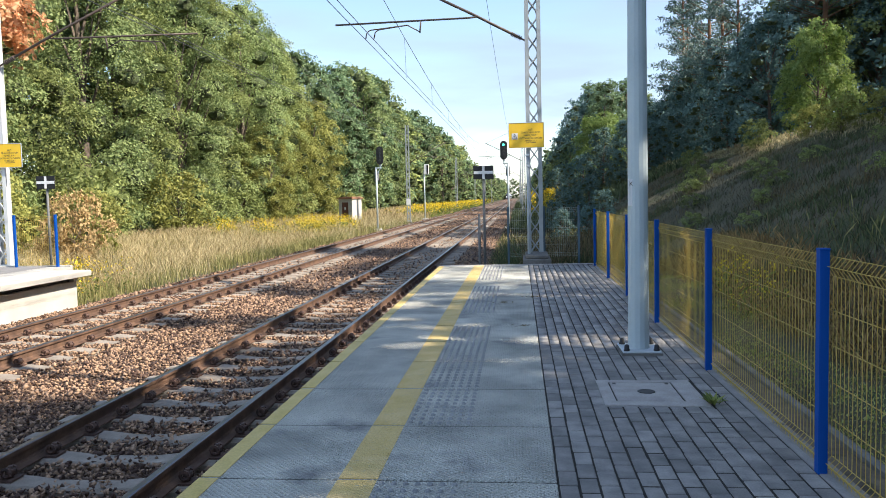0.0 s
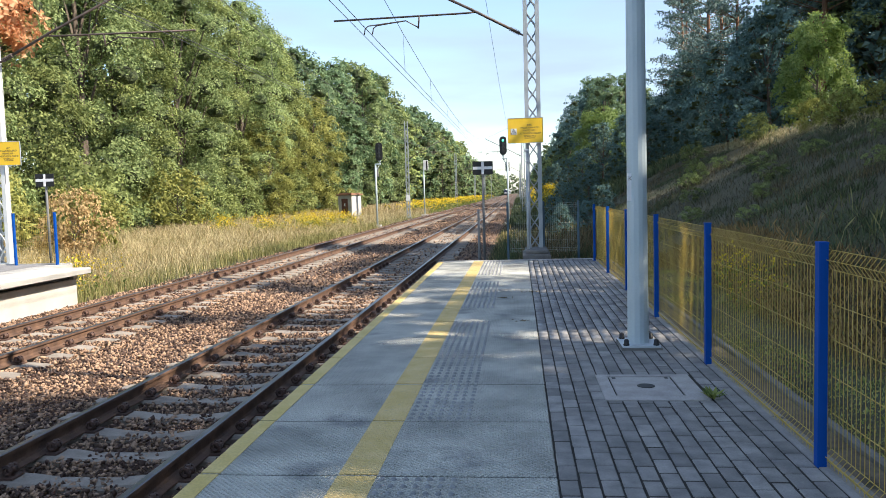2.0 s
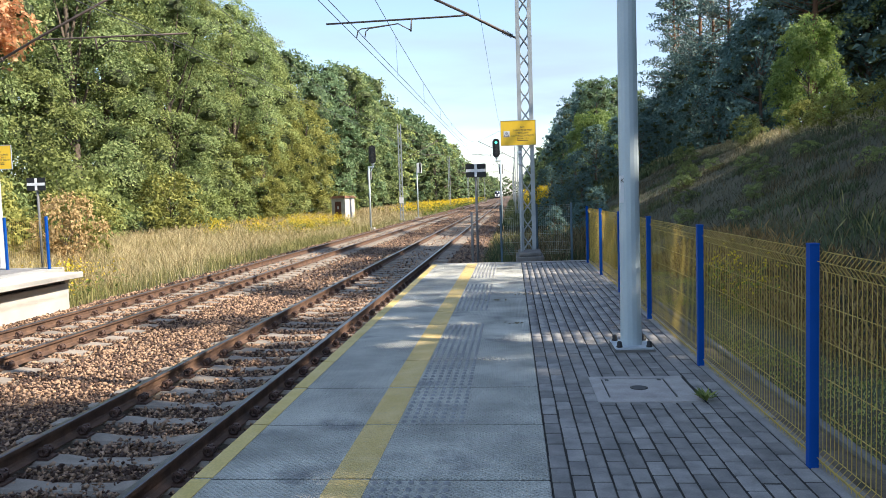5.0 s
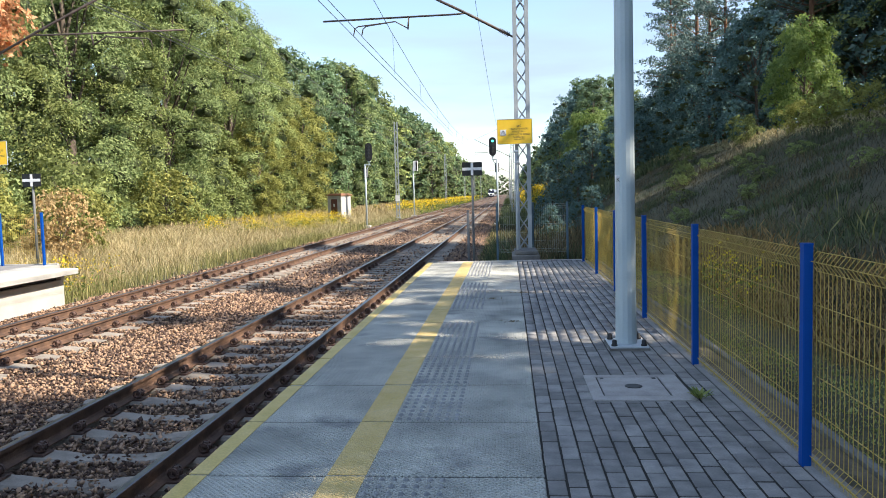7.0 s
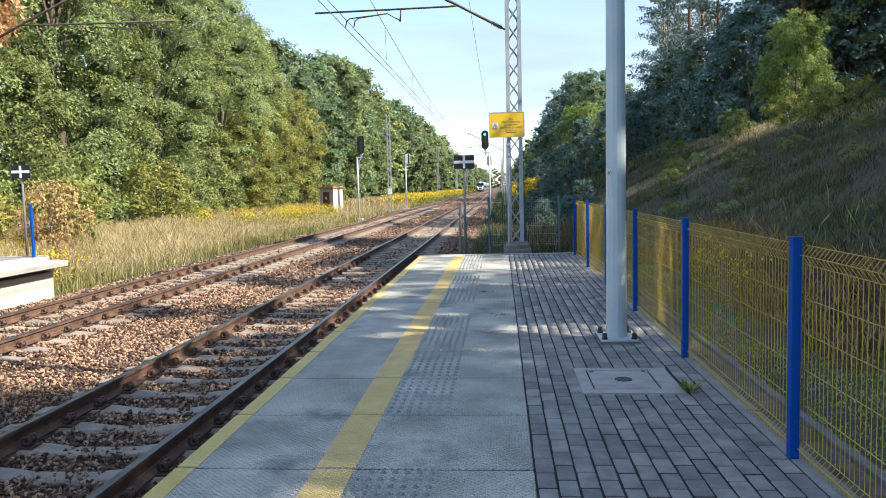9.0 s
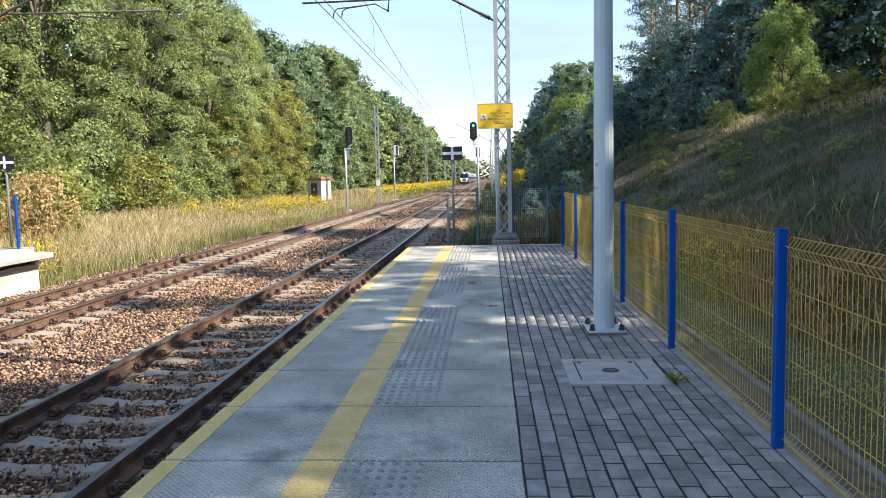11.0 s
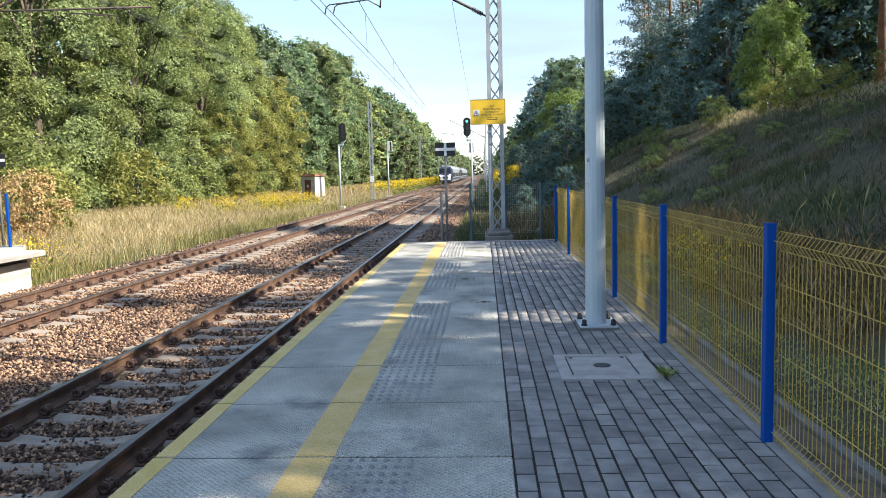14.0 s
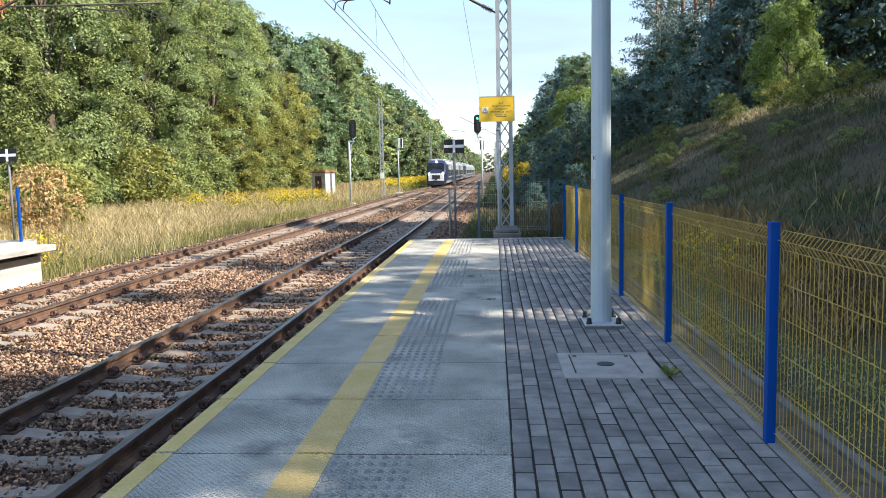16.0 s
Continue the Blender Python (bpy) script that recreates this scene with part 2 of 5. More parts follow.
# Tree shade over the bank is put into this darkened blade colour.
M_BANK = mat("shade_toned_bank_grass", (0.045, 0.046, 0.025), (0.105, 0.1, 0.052), 0.5, 3, 0.8, island=0.7, bump=0, thin=0.25)
M_HAY = mat("pale_hay", (0.34, 0.28, 0.13), (0.62, 0.54, 0.33), 0.4, 3, 0.8, island=0.7, bump=0, thin=0.3)
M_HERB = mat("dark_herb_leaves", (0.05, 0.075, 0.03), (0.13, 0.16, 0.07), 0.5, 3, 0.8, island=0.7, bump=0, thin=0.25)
M_RUSTWEED = mat("rusty_dry_weed", (0.16, 0.1, 0.04), (0.4, 0.27, 0.11), 0.6, 3, 0.8, island=0.7, bump=0, thin=0.3)
M_GOLD = mat("goldenrod_bloom", (0.62, 0.44, 0.01), (0.85, 0.64, 0.04), 0.6, 4, 0.75, island=0.6, bump=0, thin=0.3)


# ---- builders ----
def box(bm, x0, y0, z0, x1, y1, z1, bevel=0.0):
    v = [bm.verts.new((x, y, z)) for z in (z0, z1) for y in (y0, y1) for x in (x0, x1)]
    fs = [bm.faces.new([v[i] for i in q]) for q in ((0, 2, 3, 1), (4, 5, 7, 6), (0, 1, 5, 4), (2, 6, 7, 3), (0, 4, 6, 2), (1, 3, 7, 5))]
    if bevel:
        es = {e for f in fs for e in f.edges}
        bmesh.ops.bevel(bm, geom=list(es), offset=bevel, segments=1, affect="EDGES", profile=0.5)
    return bm


def tube(bm, pts, r, seg=8, r1=None, cap=True):
    """A round bar through the points, of radius r to r1."""
    pts = [Vector(p) for p in pts]
    rings, n = [], len(pts)
    ref = None
    for i, p in enumerate(pts):
        d = (pts[min(i + 1, n - 1)] - pts[max(i - 1, 0)]).normalized()
        if ref is None:
            ref = d.orthogonal().normalized()
        u = (ref - d * ref.dot(d)).normalized()
        ref, w = u, d.cross(u)
        rad = r if r1 is None else r + (r1 - r) * i / max(n - 1, 1)
        rings.append([bm.verts.new(p + rad * (math.cos(2 * math.pi * k / seg) * u + math.sin(2 * math.pi * k / seg) * w)) for k in range(seg)])
    for a, b in zip(rings, rings[1:]):
        for k in range(seg):
            f = bm.faces.new((a[k], a[(k + 1) % seg], b[(k + 1) % seg], b[k]))
            f.smooth = seg > 5
    if cap:
        bm.faces.new(rings[0][::-1]), bm.faces.new(rings[-1])
    return bm


def lathe(bm, profile, seg=20, at=(0, 0, 0)):
    """A turned form about z from (radius, height) pairs."""
    rings = [[bm.verts.new((at[0] + r * math.cos(2 * math.pi * k / seg), at[1] + r * math.sin(2 * math.pi * k / seg), at[2] + z)) for k in range(seg)] for r, z in profile]
    for a, b in zip(rings, rings[1:]):
        for k in range(seg):
            bm.faces.new((a[k], a[(k + 1) % seg], b[(k + 1) % seg], b[k])).smooth = True
    bm.faces.new(rings[0][::-1]), bm.faces.new(rings[-1])
    return bm


def extrude_y(bm, prof, y0, y1):
    """A closed x,z profile drawn along y."""
    a = [bm.verts.new((x, y0, z)) for x, z in prof]
    b = [bm.verts.new((x, y1, z)) for x, z in prof]
    n = len(prof)
    for k in range(n):
        bm.faces.new((a[k], a[(k + 1) % n], b[(k + 1) % n], b[k]))
    bm.faces.new(a[::-1]), bm.faces.new(b)
    bmesh.ops.recalc_face_normals(bm, faces=bm.faces)
    return bm


def done(name, bm, material):
    me = bpy.data.meshes.new(name)
    bm.to_mesh(me)
    bm.free()
    me.materials.append(material)
    return me


def part(name, bm, material, parent=None, label=""):
    me = bm if isinstance(bm, bpy.types.Mesh) else done(name, bm, material)
    ob = new(name, me)
    ob.parent = parent
    return tagged(ob, label)


def thing(name, label, category, at=(0, 0, 0), group="", kind="", rz=0):
    ob = new(name)
    ob.matrix_basis = pose(*at, 0, 0, rz)
    return tagged(ob, label, category, group, kind)


def raw_mesh(name, verts, faces, material):
    """A mesh from arrays of corners and equal-sided faces."""
    verts, faces = np.asarray(verts, np.float32), np.asarray(faces, np.int32)
    me = bpy.data.meshes.new(name)
    k = faces.shape[1]
    me.vertices.add(len(verts)), me.loops.add(faces.size), me.polygons.add(len(faces))
    me.vertices.foreach_set("co", verts.ravel())
    me.loops.foreach_set("vertex_index", faces.ravel())
    me.polygons.foreach_set("loop_start", np.arange(len(faces), dtype=np.int32) * k)
    me.polygons.foreach_set("loop_total", np.full(len(faces), k, np.int32))
    me.update(calc_edges=True)
    me.materials.append(material)
    return me


def unit(a):
    return a / np.maximum(np.linalg.norm(a, axis=1, keepdims=True), 1e-6)


def leaf_mesh(name, p, nrm, size, material, rng, slim=0.6, fold=0.25, along=None, core=None):
    """Folded four-cornered leaves at the points p facing nrm."""
    n = len(p)
    u = unit(np.cross(nrm, rng.normal(size=(n, 3)))) if along is None else unit(along)
    w = unit(np.cross(nrm, u))
    s = (size * rng.uniform(0.6, 1.3, (n, 1)))
    v = np.stack([p - u * s, p + w * s * slim + nrm * s * fold, p + u * s, p - w * s * slim + nrm * s * fold], 1).reshape(-1, 3)
    f = np.arange(4 * n).reshape(n, 4)
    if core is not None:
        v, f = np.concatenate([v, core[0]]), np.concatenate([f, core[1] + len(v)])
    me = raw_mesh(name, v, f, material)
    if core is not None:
        me.materials.append(M_CORE_SHADE)
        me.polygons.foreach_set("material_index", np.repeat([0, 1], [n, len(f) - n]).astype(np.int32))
    return me


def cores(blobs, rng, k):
    """The dense inside of each leaf clump: a lumpy shade-dark shell at k of its radius."""
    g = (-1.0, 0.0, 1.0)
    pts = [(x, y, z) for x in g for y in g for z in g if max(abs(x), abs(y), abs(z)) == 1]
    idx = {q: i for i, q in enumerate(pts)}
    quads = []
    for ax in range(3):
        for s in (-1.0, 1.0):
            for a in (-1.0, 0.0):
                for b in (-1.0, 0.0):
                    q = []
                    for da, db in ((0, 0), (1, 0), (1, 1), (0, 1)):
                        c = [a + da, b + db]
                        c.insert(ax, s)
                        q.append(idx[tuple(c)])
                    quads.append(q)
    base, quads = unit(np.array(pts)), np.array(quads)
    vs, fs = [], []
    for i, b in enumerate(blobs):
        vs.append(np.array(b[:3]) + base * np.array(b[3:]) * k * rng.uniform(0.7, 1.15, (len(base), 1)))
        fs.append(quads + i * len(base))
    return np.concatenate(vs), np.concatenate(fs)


def sphere_points(n, rng):
    return unit(rng.normal(size=(n, 3)))


# ---- ground ----
RAIL_Z, NEAR_X, FAR_X = -0.50, -3.72, -8.05
BED_Z = RAIL_Z - 0.29


def ground_z(x, y):
    """Height of the ground: field, track bed, ditch and the bank beyond the fence."""
    k = min(max((y - 13.0) / 6.0, 0.0), 1.0)
    pts = [(-400, -0.6), (-60, -0.4), (-26, -0.75), (-13, -1.05), (-11.2, -0.98), (-10.2, BED_Z - 0.08), (-1.3, BED_Z - 0.08), (-0.3, -0.85),
           (1.45, -0.22 - 0.6 * k), (3.1, -0.1 - 0.35 * k), (11.6, 3.65), (14, 4.3), (60, 6.0), (400, 8.0)]
    z = pts[-1][1]
    for (a, za), (b, zb) in zip(pts, pts[1:]):
        if x <= b:
            z = za + (zb - za) * max(x - a, 0) / (b - a)
            break
    rough = 0.0 if -10.6 < x < 1.2 else min(1.0, min(abs(x + 10.6), abs(x - 1.2)) / 2)
    z += rough * (noise.noise((x * 0.25, y * 0.25, 3.1)) * 0.22 + noise.noise((x * 0.9, y * 0.9, 7.7)) * 0.07)
    return z


def make_ground():
    xs = [-2500, -800, -400, -150, -90, -60, -45] + [-36 + 1.0 * i for i in range(0, 23)] + [-12.5, -12, -11.5, -11.2, -10.8, -10.2, -8, -6, -3, -1.3, -0.8, -0.3, 0.5, 1.0, 1.45, 1.62, 2.0, 2.5, 3.1]
    xs += [3.1 + 0.5 * i for i in range(1, 22)] + [14.5, 16, 18, 21, 26, 34, 45, 60, 100, 200, 400, 1000, 2500]
    ys = [-2500, -600, -200, -80, -40, -25, -15] + [-10 + 1.0 * i for i in range(0, 51)] + [42 + 2 * i for i in range(0, 30)] + [105, 115, 130, 150, 180, 220, 280, 360, 480, 700, 1200, 2800]
    v = [(x, y, ground_z(x, y)) for y in ys for x in xs]
    w = len(xs)
    f = [(j * w + i, j * w + i + 1, (j + 1) * w + i + 1, (j + 1) * w + i) for j in range(len(ys) - 1) for i in range(w - 1)]
    me = raw_mesh("ground", v, f, M_GROUND)
    for p in me.polygons:
        p.use_smooth = True
    tagged(new("ground", me), "meadow and grassy bank of dry soil beside the tracks", "ground", kind="structure")


make_ground()


def make_bed():
    """Ballast bed under both tracks: a low rounded ridge with shoulders."""
    prof = [(-11.0, -1.12), (-10.15, BED_Z + 0.02), (-9.6, BED_Z + 0.05), (-6.9, BED_Z + 0.03), (-5.9, BED_Z - 0.03), (-5.0, BED_Z + 0.03), (-2.3, BED_Z + 0.05), (-1.75, BED_Z + 0.02), (-0.9, -1.0)]
    ys = [-30, -14] + [-12 + 0.5 * i for i in range(0, 80)] + [30 + 4 * i for i in range(0, 30)] + [160, 200, 260, 340, 460, 700]
    v = [(x, y, z + noise.noise((x * 2, y * 2, 0)) * 0.025) for y in ys for x, z in prof]
    w = len(prof)
    f = [(j * w + i, j * w + i + 1, (j + 1) * w + i + 1, (j + 1) * w + i) for j in range(len(ys) - 1) for i in range(w - 1)]
    me = raw_mesh("ballast_bed", v, f, M_BED)
    tagged(new("ballast_bed", me), "reddish-brown crushed stone ballast bed under the tracks", "ballast", kind="structure")


make_bed()


# ---- tracks ----
def sleeper_mesh():
    bm = bmesh.new()
    secs = [(-1.3, -0.01, 0.13), (-1.0, 0.012, 0.15), (-0.75, 0.015, 0.15), (-0.5, 0.008, 0.14), (-0.25, -0.014, 0.12), (0.25, -0.014, 0.12), (0.5, 0.008, 0.14), (0.75, 0.015, 0.15), (1.0, 0.012, 0.15), (1.3, -0.01, 0.13)]
    rings = []
    for x, top, w in secs:
        rings.append([bm.verts.new((x, a, z)) for a, z in ((-w, -0.2), (-w, top - 0.03), (-w + 0.03, top), (w - 0.03, top), (w, top - 0.03), (w, -0.2))])
    for a, b in zip(rings, rings[1:]):
        for k in range(5):
            bm.faces.new((a[k], b[k], b[k + 1], a[k + 1]))
    bm.faces.new(rings[0]), bm.faces.new(rings[-1][::-1])
    bmesh.ops.recalc_face_normals(bm, faces=bm.faces)
    return done("sleeper", bm, M_SLEEPER)


def fastening_mesh():
    """Base plate with a bent spring clip and bolt on each side of one rail."""
    bm = bmesh.new()
    box(bm, -0.18, -0.08, 0.012, 0.18, 0.08, 0.03)
    for s in (-1, 1):
        for y in (-0.042, 0.042):
            ring = [(s * 0.115 + 0.036 * math.cos(k * math.pi / 4), y, 0.082 + 0.036 * math.sin(k * math.pi / 4)) for k in range(9)]
            tube(bm, ring, 0.015, 4)
        tube(bm, [(s * 0.125, 0, 0.02), (s * 0.125, 0, 0.13)], 0.02, 6)
        tube(bm, [(s * 0.125, 0, 0.065), (s * 0.125, 0, 0.105)], 0.04, 6)
    return done("rail_fastening", bm, M_CLIP)


def make_track(name, cx, label):
    tr = thing(name, label, "railway track", kind="structure")
    gauge = 0.7525
    for s in (-1, 1):
        x = cx + s * gauge
        bm = bmesh.new()
        h = RAIL_Z
        foot, web, head = 0.075, 0.0085, 0.036
        prof = [(x - foot, h - 0.172), (x - foot, h - 0.16), (x - 0.02, h - 0.142), (x - web, h - 0.12), (x - web, h - 0.05), (x - head, h - 0.038), (x - head, h - 0.008),
                (x + head, h - 0.008), (x + head, h - 0.038), (x + web, h - 0.05), (x + web, h - 0.12), (x + 0.02, h - 0.142), (x + foot, h - 0.16), (x + foot, h - 0.172)]
        extrude_y(bm, prof, -30, 680)
        rail = part("rail", bm, M_RUST, tr, "brown rusted steel rail with a worn bright top")
        bm = bmesh.new()
        extrude_y(bm, [(x - head * 0.9, h - 0.006), (x - head * 0.62, h), (x + head * 0.62, h), (x + head * 0.9, h - 0.006)], -30, 680)
        part("running_surface", bm, M_STEEL, rail, "polished steel rail top")
    sl, fa = sleeper_mesh(), fastening_mesh()
    for i in range(150):
        y = -12.1 + 0.6 * i
        o = part("sleeper", sl, None, tr)
        o.matrix_basis = pose(cx, y + random.uniform(-0.012, 0.012), RAIL_Z - 0.19, 0, 0, random.uniform(-0.4, 0.4))
        if y < 20:
            for s in (-1, 1):
                c = part("rail_fastening", fa, None, o, "dark rusted spring clip")
                c.matrix_basis = pose(s * gauge, 0, 0)
    v, f = [], []
    for i in range(450):
        y = 77.9 + 0.6 * i
        b = len(v)
        v += [(cx + a, y + c, RAIL_Z - 0.232 - (0.04 if abs(a) < 0.3 else 0)) for c in (-0.12, 0.12) for a in (-1.3, -0.3, 0.3, 1.3)]
        f += [(b + k, b + k + 1, b + k + 5, b + k + 4) for k in range(3)]
    far = part("far_sleepers", raw_mesh("far_sleepers", v, f, M_SLEEPER), None, tr, "distant concrete sleepers")
    tagged(far, kind="stuff")
    return tr


make_track("track_1", NEAR_X, "railway track with rusty rails on pale concrete sleepers beside the platform")
make_track("track_2", FAR_X, "second railway track with rusty rails on pale concrete sleepers")


def make_stones():
    """Angular crushed stones, each a bent eight-sided lump."""
    rng = np.random.default_rng(4)
    faces = np.array([(0, 2, 4), (2, 1, 4), (1, 3, 4), (3, 0, 4), (2, 0, 5), (1, 2, 5), (3, 1, 5), (0, 3, 5)])
    base = np.array([(1, 0, 0), (-1, 0, 0), (0, 1, 0), (0, -1, 0), (0, 0, 1), (0, 0, -1)], float)
    near, mid = 86000, 18000
    y = np.concatenate([-1.6 + 15.4 * rng.uniform(0, 1, near) ** 1.3, 13 + 45 * rng.uniform(0, 1, mid) ** 1.5, 55 + 90 * rng.uniform(0, 1, 5000) ** 1.4])
    n = len(y)
    x = rng.uniform(-10.75, np.where(y > 13.6, -0.85, -1.75))
    size = rng.uniform(0.014, 0.032, n) * np.where(y > 55, 1.5, 1.0) * np.where(y > 13, 1.45, 1 + np.clip((y - 4) / 18, 0, 1) * 0.5)
    gone = x < -2.6 - 0.76 * (y + 4)
    z = np.full(n, BED_Z + 0.083)
    for cx in (NEAR_X, FAR_X):
        for s in (-1, 1):
            gone |= np.abs(x - cx - s * 0.7525) < 0.1
        over = (np.abs(((y + 12.1 + 0.3) % 0.6) - 0.3) < 0.125) & (np.abs(x - cx) < 1.3)
        middle = np.abs(x - cx) < 0.33
        gone |= over & ~(middle & (rng.uniform(0, 1, n) < 0.32)) & (rng.uniform(0, 1, n) < 0.993)
        z = np.where(over & ~middle, z + 0.02, z)
    z = np.where(x > -1.75, z - (x + 1.75) * 0.22, z)
    between = np.abs(x - (NEAR_X + FAR_X) / 2) < 0.8
    z = np.where(between, z - 0.03, z) - np.clip((-10.0 - x), 0, 1) * 0.42
    keep = ~gone
    x, y, z, size = x[keep], y[keep], z[keep], size[keep]
    n = len(x)
    sh = base[None] * rng.uniform(0.45, 1.4, (n, 6, 1)) * rng.uniform(0.6, 1.3, (n, 1, 3)) + rng.normal(size=(n, 6, 3)) * 0.3
    a, c = rng.uniform(0, 2 * np.pi, (2, n, 1))
    t = rng.uniform(-1, 1, (n, 1))
    px = sh[:, :, 0] * np.cos(a) - sh[:, :, 1] * np.sin(a)
    py = sh[:, :, 0] * np.sin(a) + sh[:, :, 1] * np.cos(a)
    pz = sh[:, :, 2] * np.cos(t) - py * np.sin(t)
    py = py * np.cos(t) + sh[:, :, 2] * np.sin(t)
    v = np.stack([px, py, pz * 0.85], 2) * size[:, None, None] + np.stack([x, y, z + rng.uniform(-0.015, 0.02, n)], 1)[:, None, :]
    f = (faces[None] + 6 * np.arange(n)[:, None, None]).reshape(-1, 3)
    tagged(new("ballast_stones", raw_mesh("ballast_stones", v.reshape(-1, 3), f, M_STONE)), "loose reddish-brown and buff crushed ballast stones", "ballast", kind="stuff")


make_stones()


# ---- catenary ----
def lattice(mast, material, bm_lace, w, d, z0, z1, pitch):
    for sx in (-1, 1):
        x = sx * w
        bm = bmesh.new()
        for q in ((x - 0.045, -d, x + 0.045, -d + 0.01), (x - 0.045, d - 0.01, x + 0.045, d), (x - 0.006, -d + 0.01, x + 0.006, d - 0.01)):
            box(bm, q[0], q[1], z0, q[2], q[3], z1)
        part("leg", bm, material, mast)
    n = int((z1 - z0 - 0.15) / pitch)
    for sy in (-1, 1):
        pts = []
        for i in range(n * 4 + 1):
            a = i / 4 * math.pi
            pts.append((sy * math.sin(a + math.pi / 2) * (w - 0.03), sy * (d - 0.012), z0 + 0.12 + i * pitch / 4))
        tube(bm_lace, pts, 0.014, 5)
        pts = [(-x, y - sy * 0.03, z) for x, y, z in pts]
        tube(bm_lace, pts, 0.014, 5)


def make_mast(at, material, label, top=8.6, flip=1, cantilever=True, full=True, group="catenary masts", reach=1.0, drop=0.0, plinth=False):
    m = thing("catenary_mast", label, "mast", at, group)
    lace = bmesh.new()
    lattice(m, material, lace, 0.14, 0.09, -0.02, top, 0.43 if full else 0.6)
    part("lacing", lace, material, m, "zigzag steel lacing bars")
    bm = bmesh.new()
    box(bm, -0.24, -0.2, -0.1, 0.24, 0.2, -0.02, 0.01)
    box(bm, -0.2, -0.14, -0.02, 0.2, 0.14, 0.06, 0.008)
    part("base_plate", bm, M_MAST, m)
    bm = bmesh.new()
    if plinth:
        box(bm, -0.3, -1.05, -0.95, 0.33, 0.3, 0.06, 0.02)
        box(bm, -0.24, -0.95, 0.06, 0.28, 0.26, 0.15, 0.02)
    else:
        box(bm, -0.3, -0.28, -0.95, 0.3, 0.28, -0.1, 0.02)
    part("foundation", bm, M_DARKWALL, m, "dark weathered concrete foundation block")
    if cantilever:
        s = flip * reach
        z = 5.15 - drop - at[2]
        bm = bmesh.new()
        tube(bm, [(-0.5 * s, 0, z + 0.2), (-1.35 * s, 0, z + 0.66), (-3.9 * s, 0, z + 1.95)], 0.032, 8)
        arm = part("bracket_tube", bm, M_TUBE, m, "slanting brown steel cantilever tube")
        bm = bmesh.new()
        tube(bm, [(-0.14 * s, 0, z), (-0.3 * s, 0, z + 0.09)], 0.022, 6)
        for i in range(6):
            tube(bm, [((-0.27 - 0.04 * i) * s, 0, z + 0.075 + 0.021 * i), ((-0.285 - 0.04 * i) * s, 0, z + 0.083 + 0.021 * i)], 0.055, 10)
        tube(bm, [(-0.26 * s, 0, z + 0.07), (-0.52 * s, 0, z + 0.21)], 0.03, 8)
        part("insulator", bm, M_TUBE, arm, "ribbed brown insulator")
        bm = bmesh.new()
        tube(bm, [(-1.25 * s, 0, z + 0.62), (-1.5 * s, 0, z + 0.6), (-4.68 * s, 0, z + 0.57)], 0.022, 6)
        part("registration_tube", bm, M_TUBE, m, "level steel registration tube")
        bm = bmesh.new()
        tube(bm, [(-2.62 * s, 0, z + 0.6), (-2.65 * s, 0, z + 0.3)], 0.02, 6)
        for k in (0, 0.2):
            tube(bm, [(-2.65 * s, 0.02, z + 0.33), (-2.95 * s, 0.02, z + 0.5), ((-3.85 + k) * s, 0.02, z + 0.42), ((-3.93 + k) * s, 0.02, z + 0.36), ((-3.96 + k) * s, 0.02, z + 0.22)], 0.014, 6)
        part("steady_arm", bm, M_TUBE, m, "pair of curved steady arms")
        bm = bmesh.new()
        tube(bm, [(-0.1 * s, 0, top - 0.2), (-3.85 * s, 0, z + 1.95)], 0.012, 5)
        part("tie_rod", bm, M_TUBE, m)
    return m


R_MAST = [(0.19, 14.25, 0.05), (0.35, 76, -0.7), (0.35, 138, -0.7), (0.35, 200, -0.7), (0.35, 262, -0.7), (0.35, 324, -0.7)]
L_MAST = [(-13.03, 13.9, 0.05), (-11.35, 73, -0.7), (-11.7, 138, -0.7), (-11.7, 200, -0.7), (-11.7, 262, -0.7), (-11.7, 324, -0.7)]
for i, p in enumerate(R_MAST):
    make_mast(p, M_MAST, "grey steel lattice catenary mast at the platform end" if i == 0 else "grey steel lattice catenary mast beside the track", 9.0 if i == 0 else 9.6, 1, True, i == 0, plinth=i == 0)
for i, p in enumerate(L_MAST):
    make_mast(p, M_MASTW if i == 0 else M_MAST, "pale steel lattice catenary mast on the opposite platform" if i == 0 else "grey steel lattice catenary mast beside the track", 9.0 if i == 0 else 9.6, -1, True, i == 0, reach=1.12 if i == 0 else 1.0, drop=0.12 if i == 0 else 0.0)


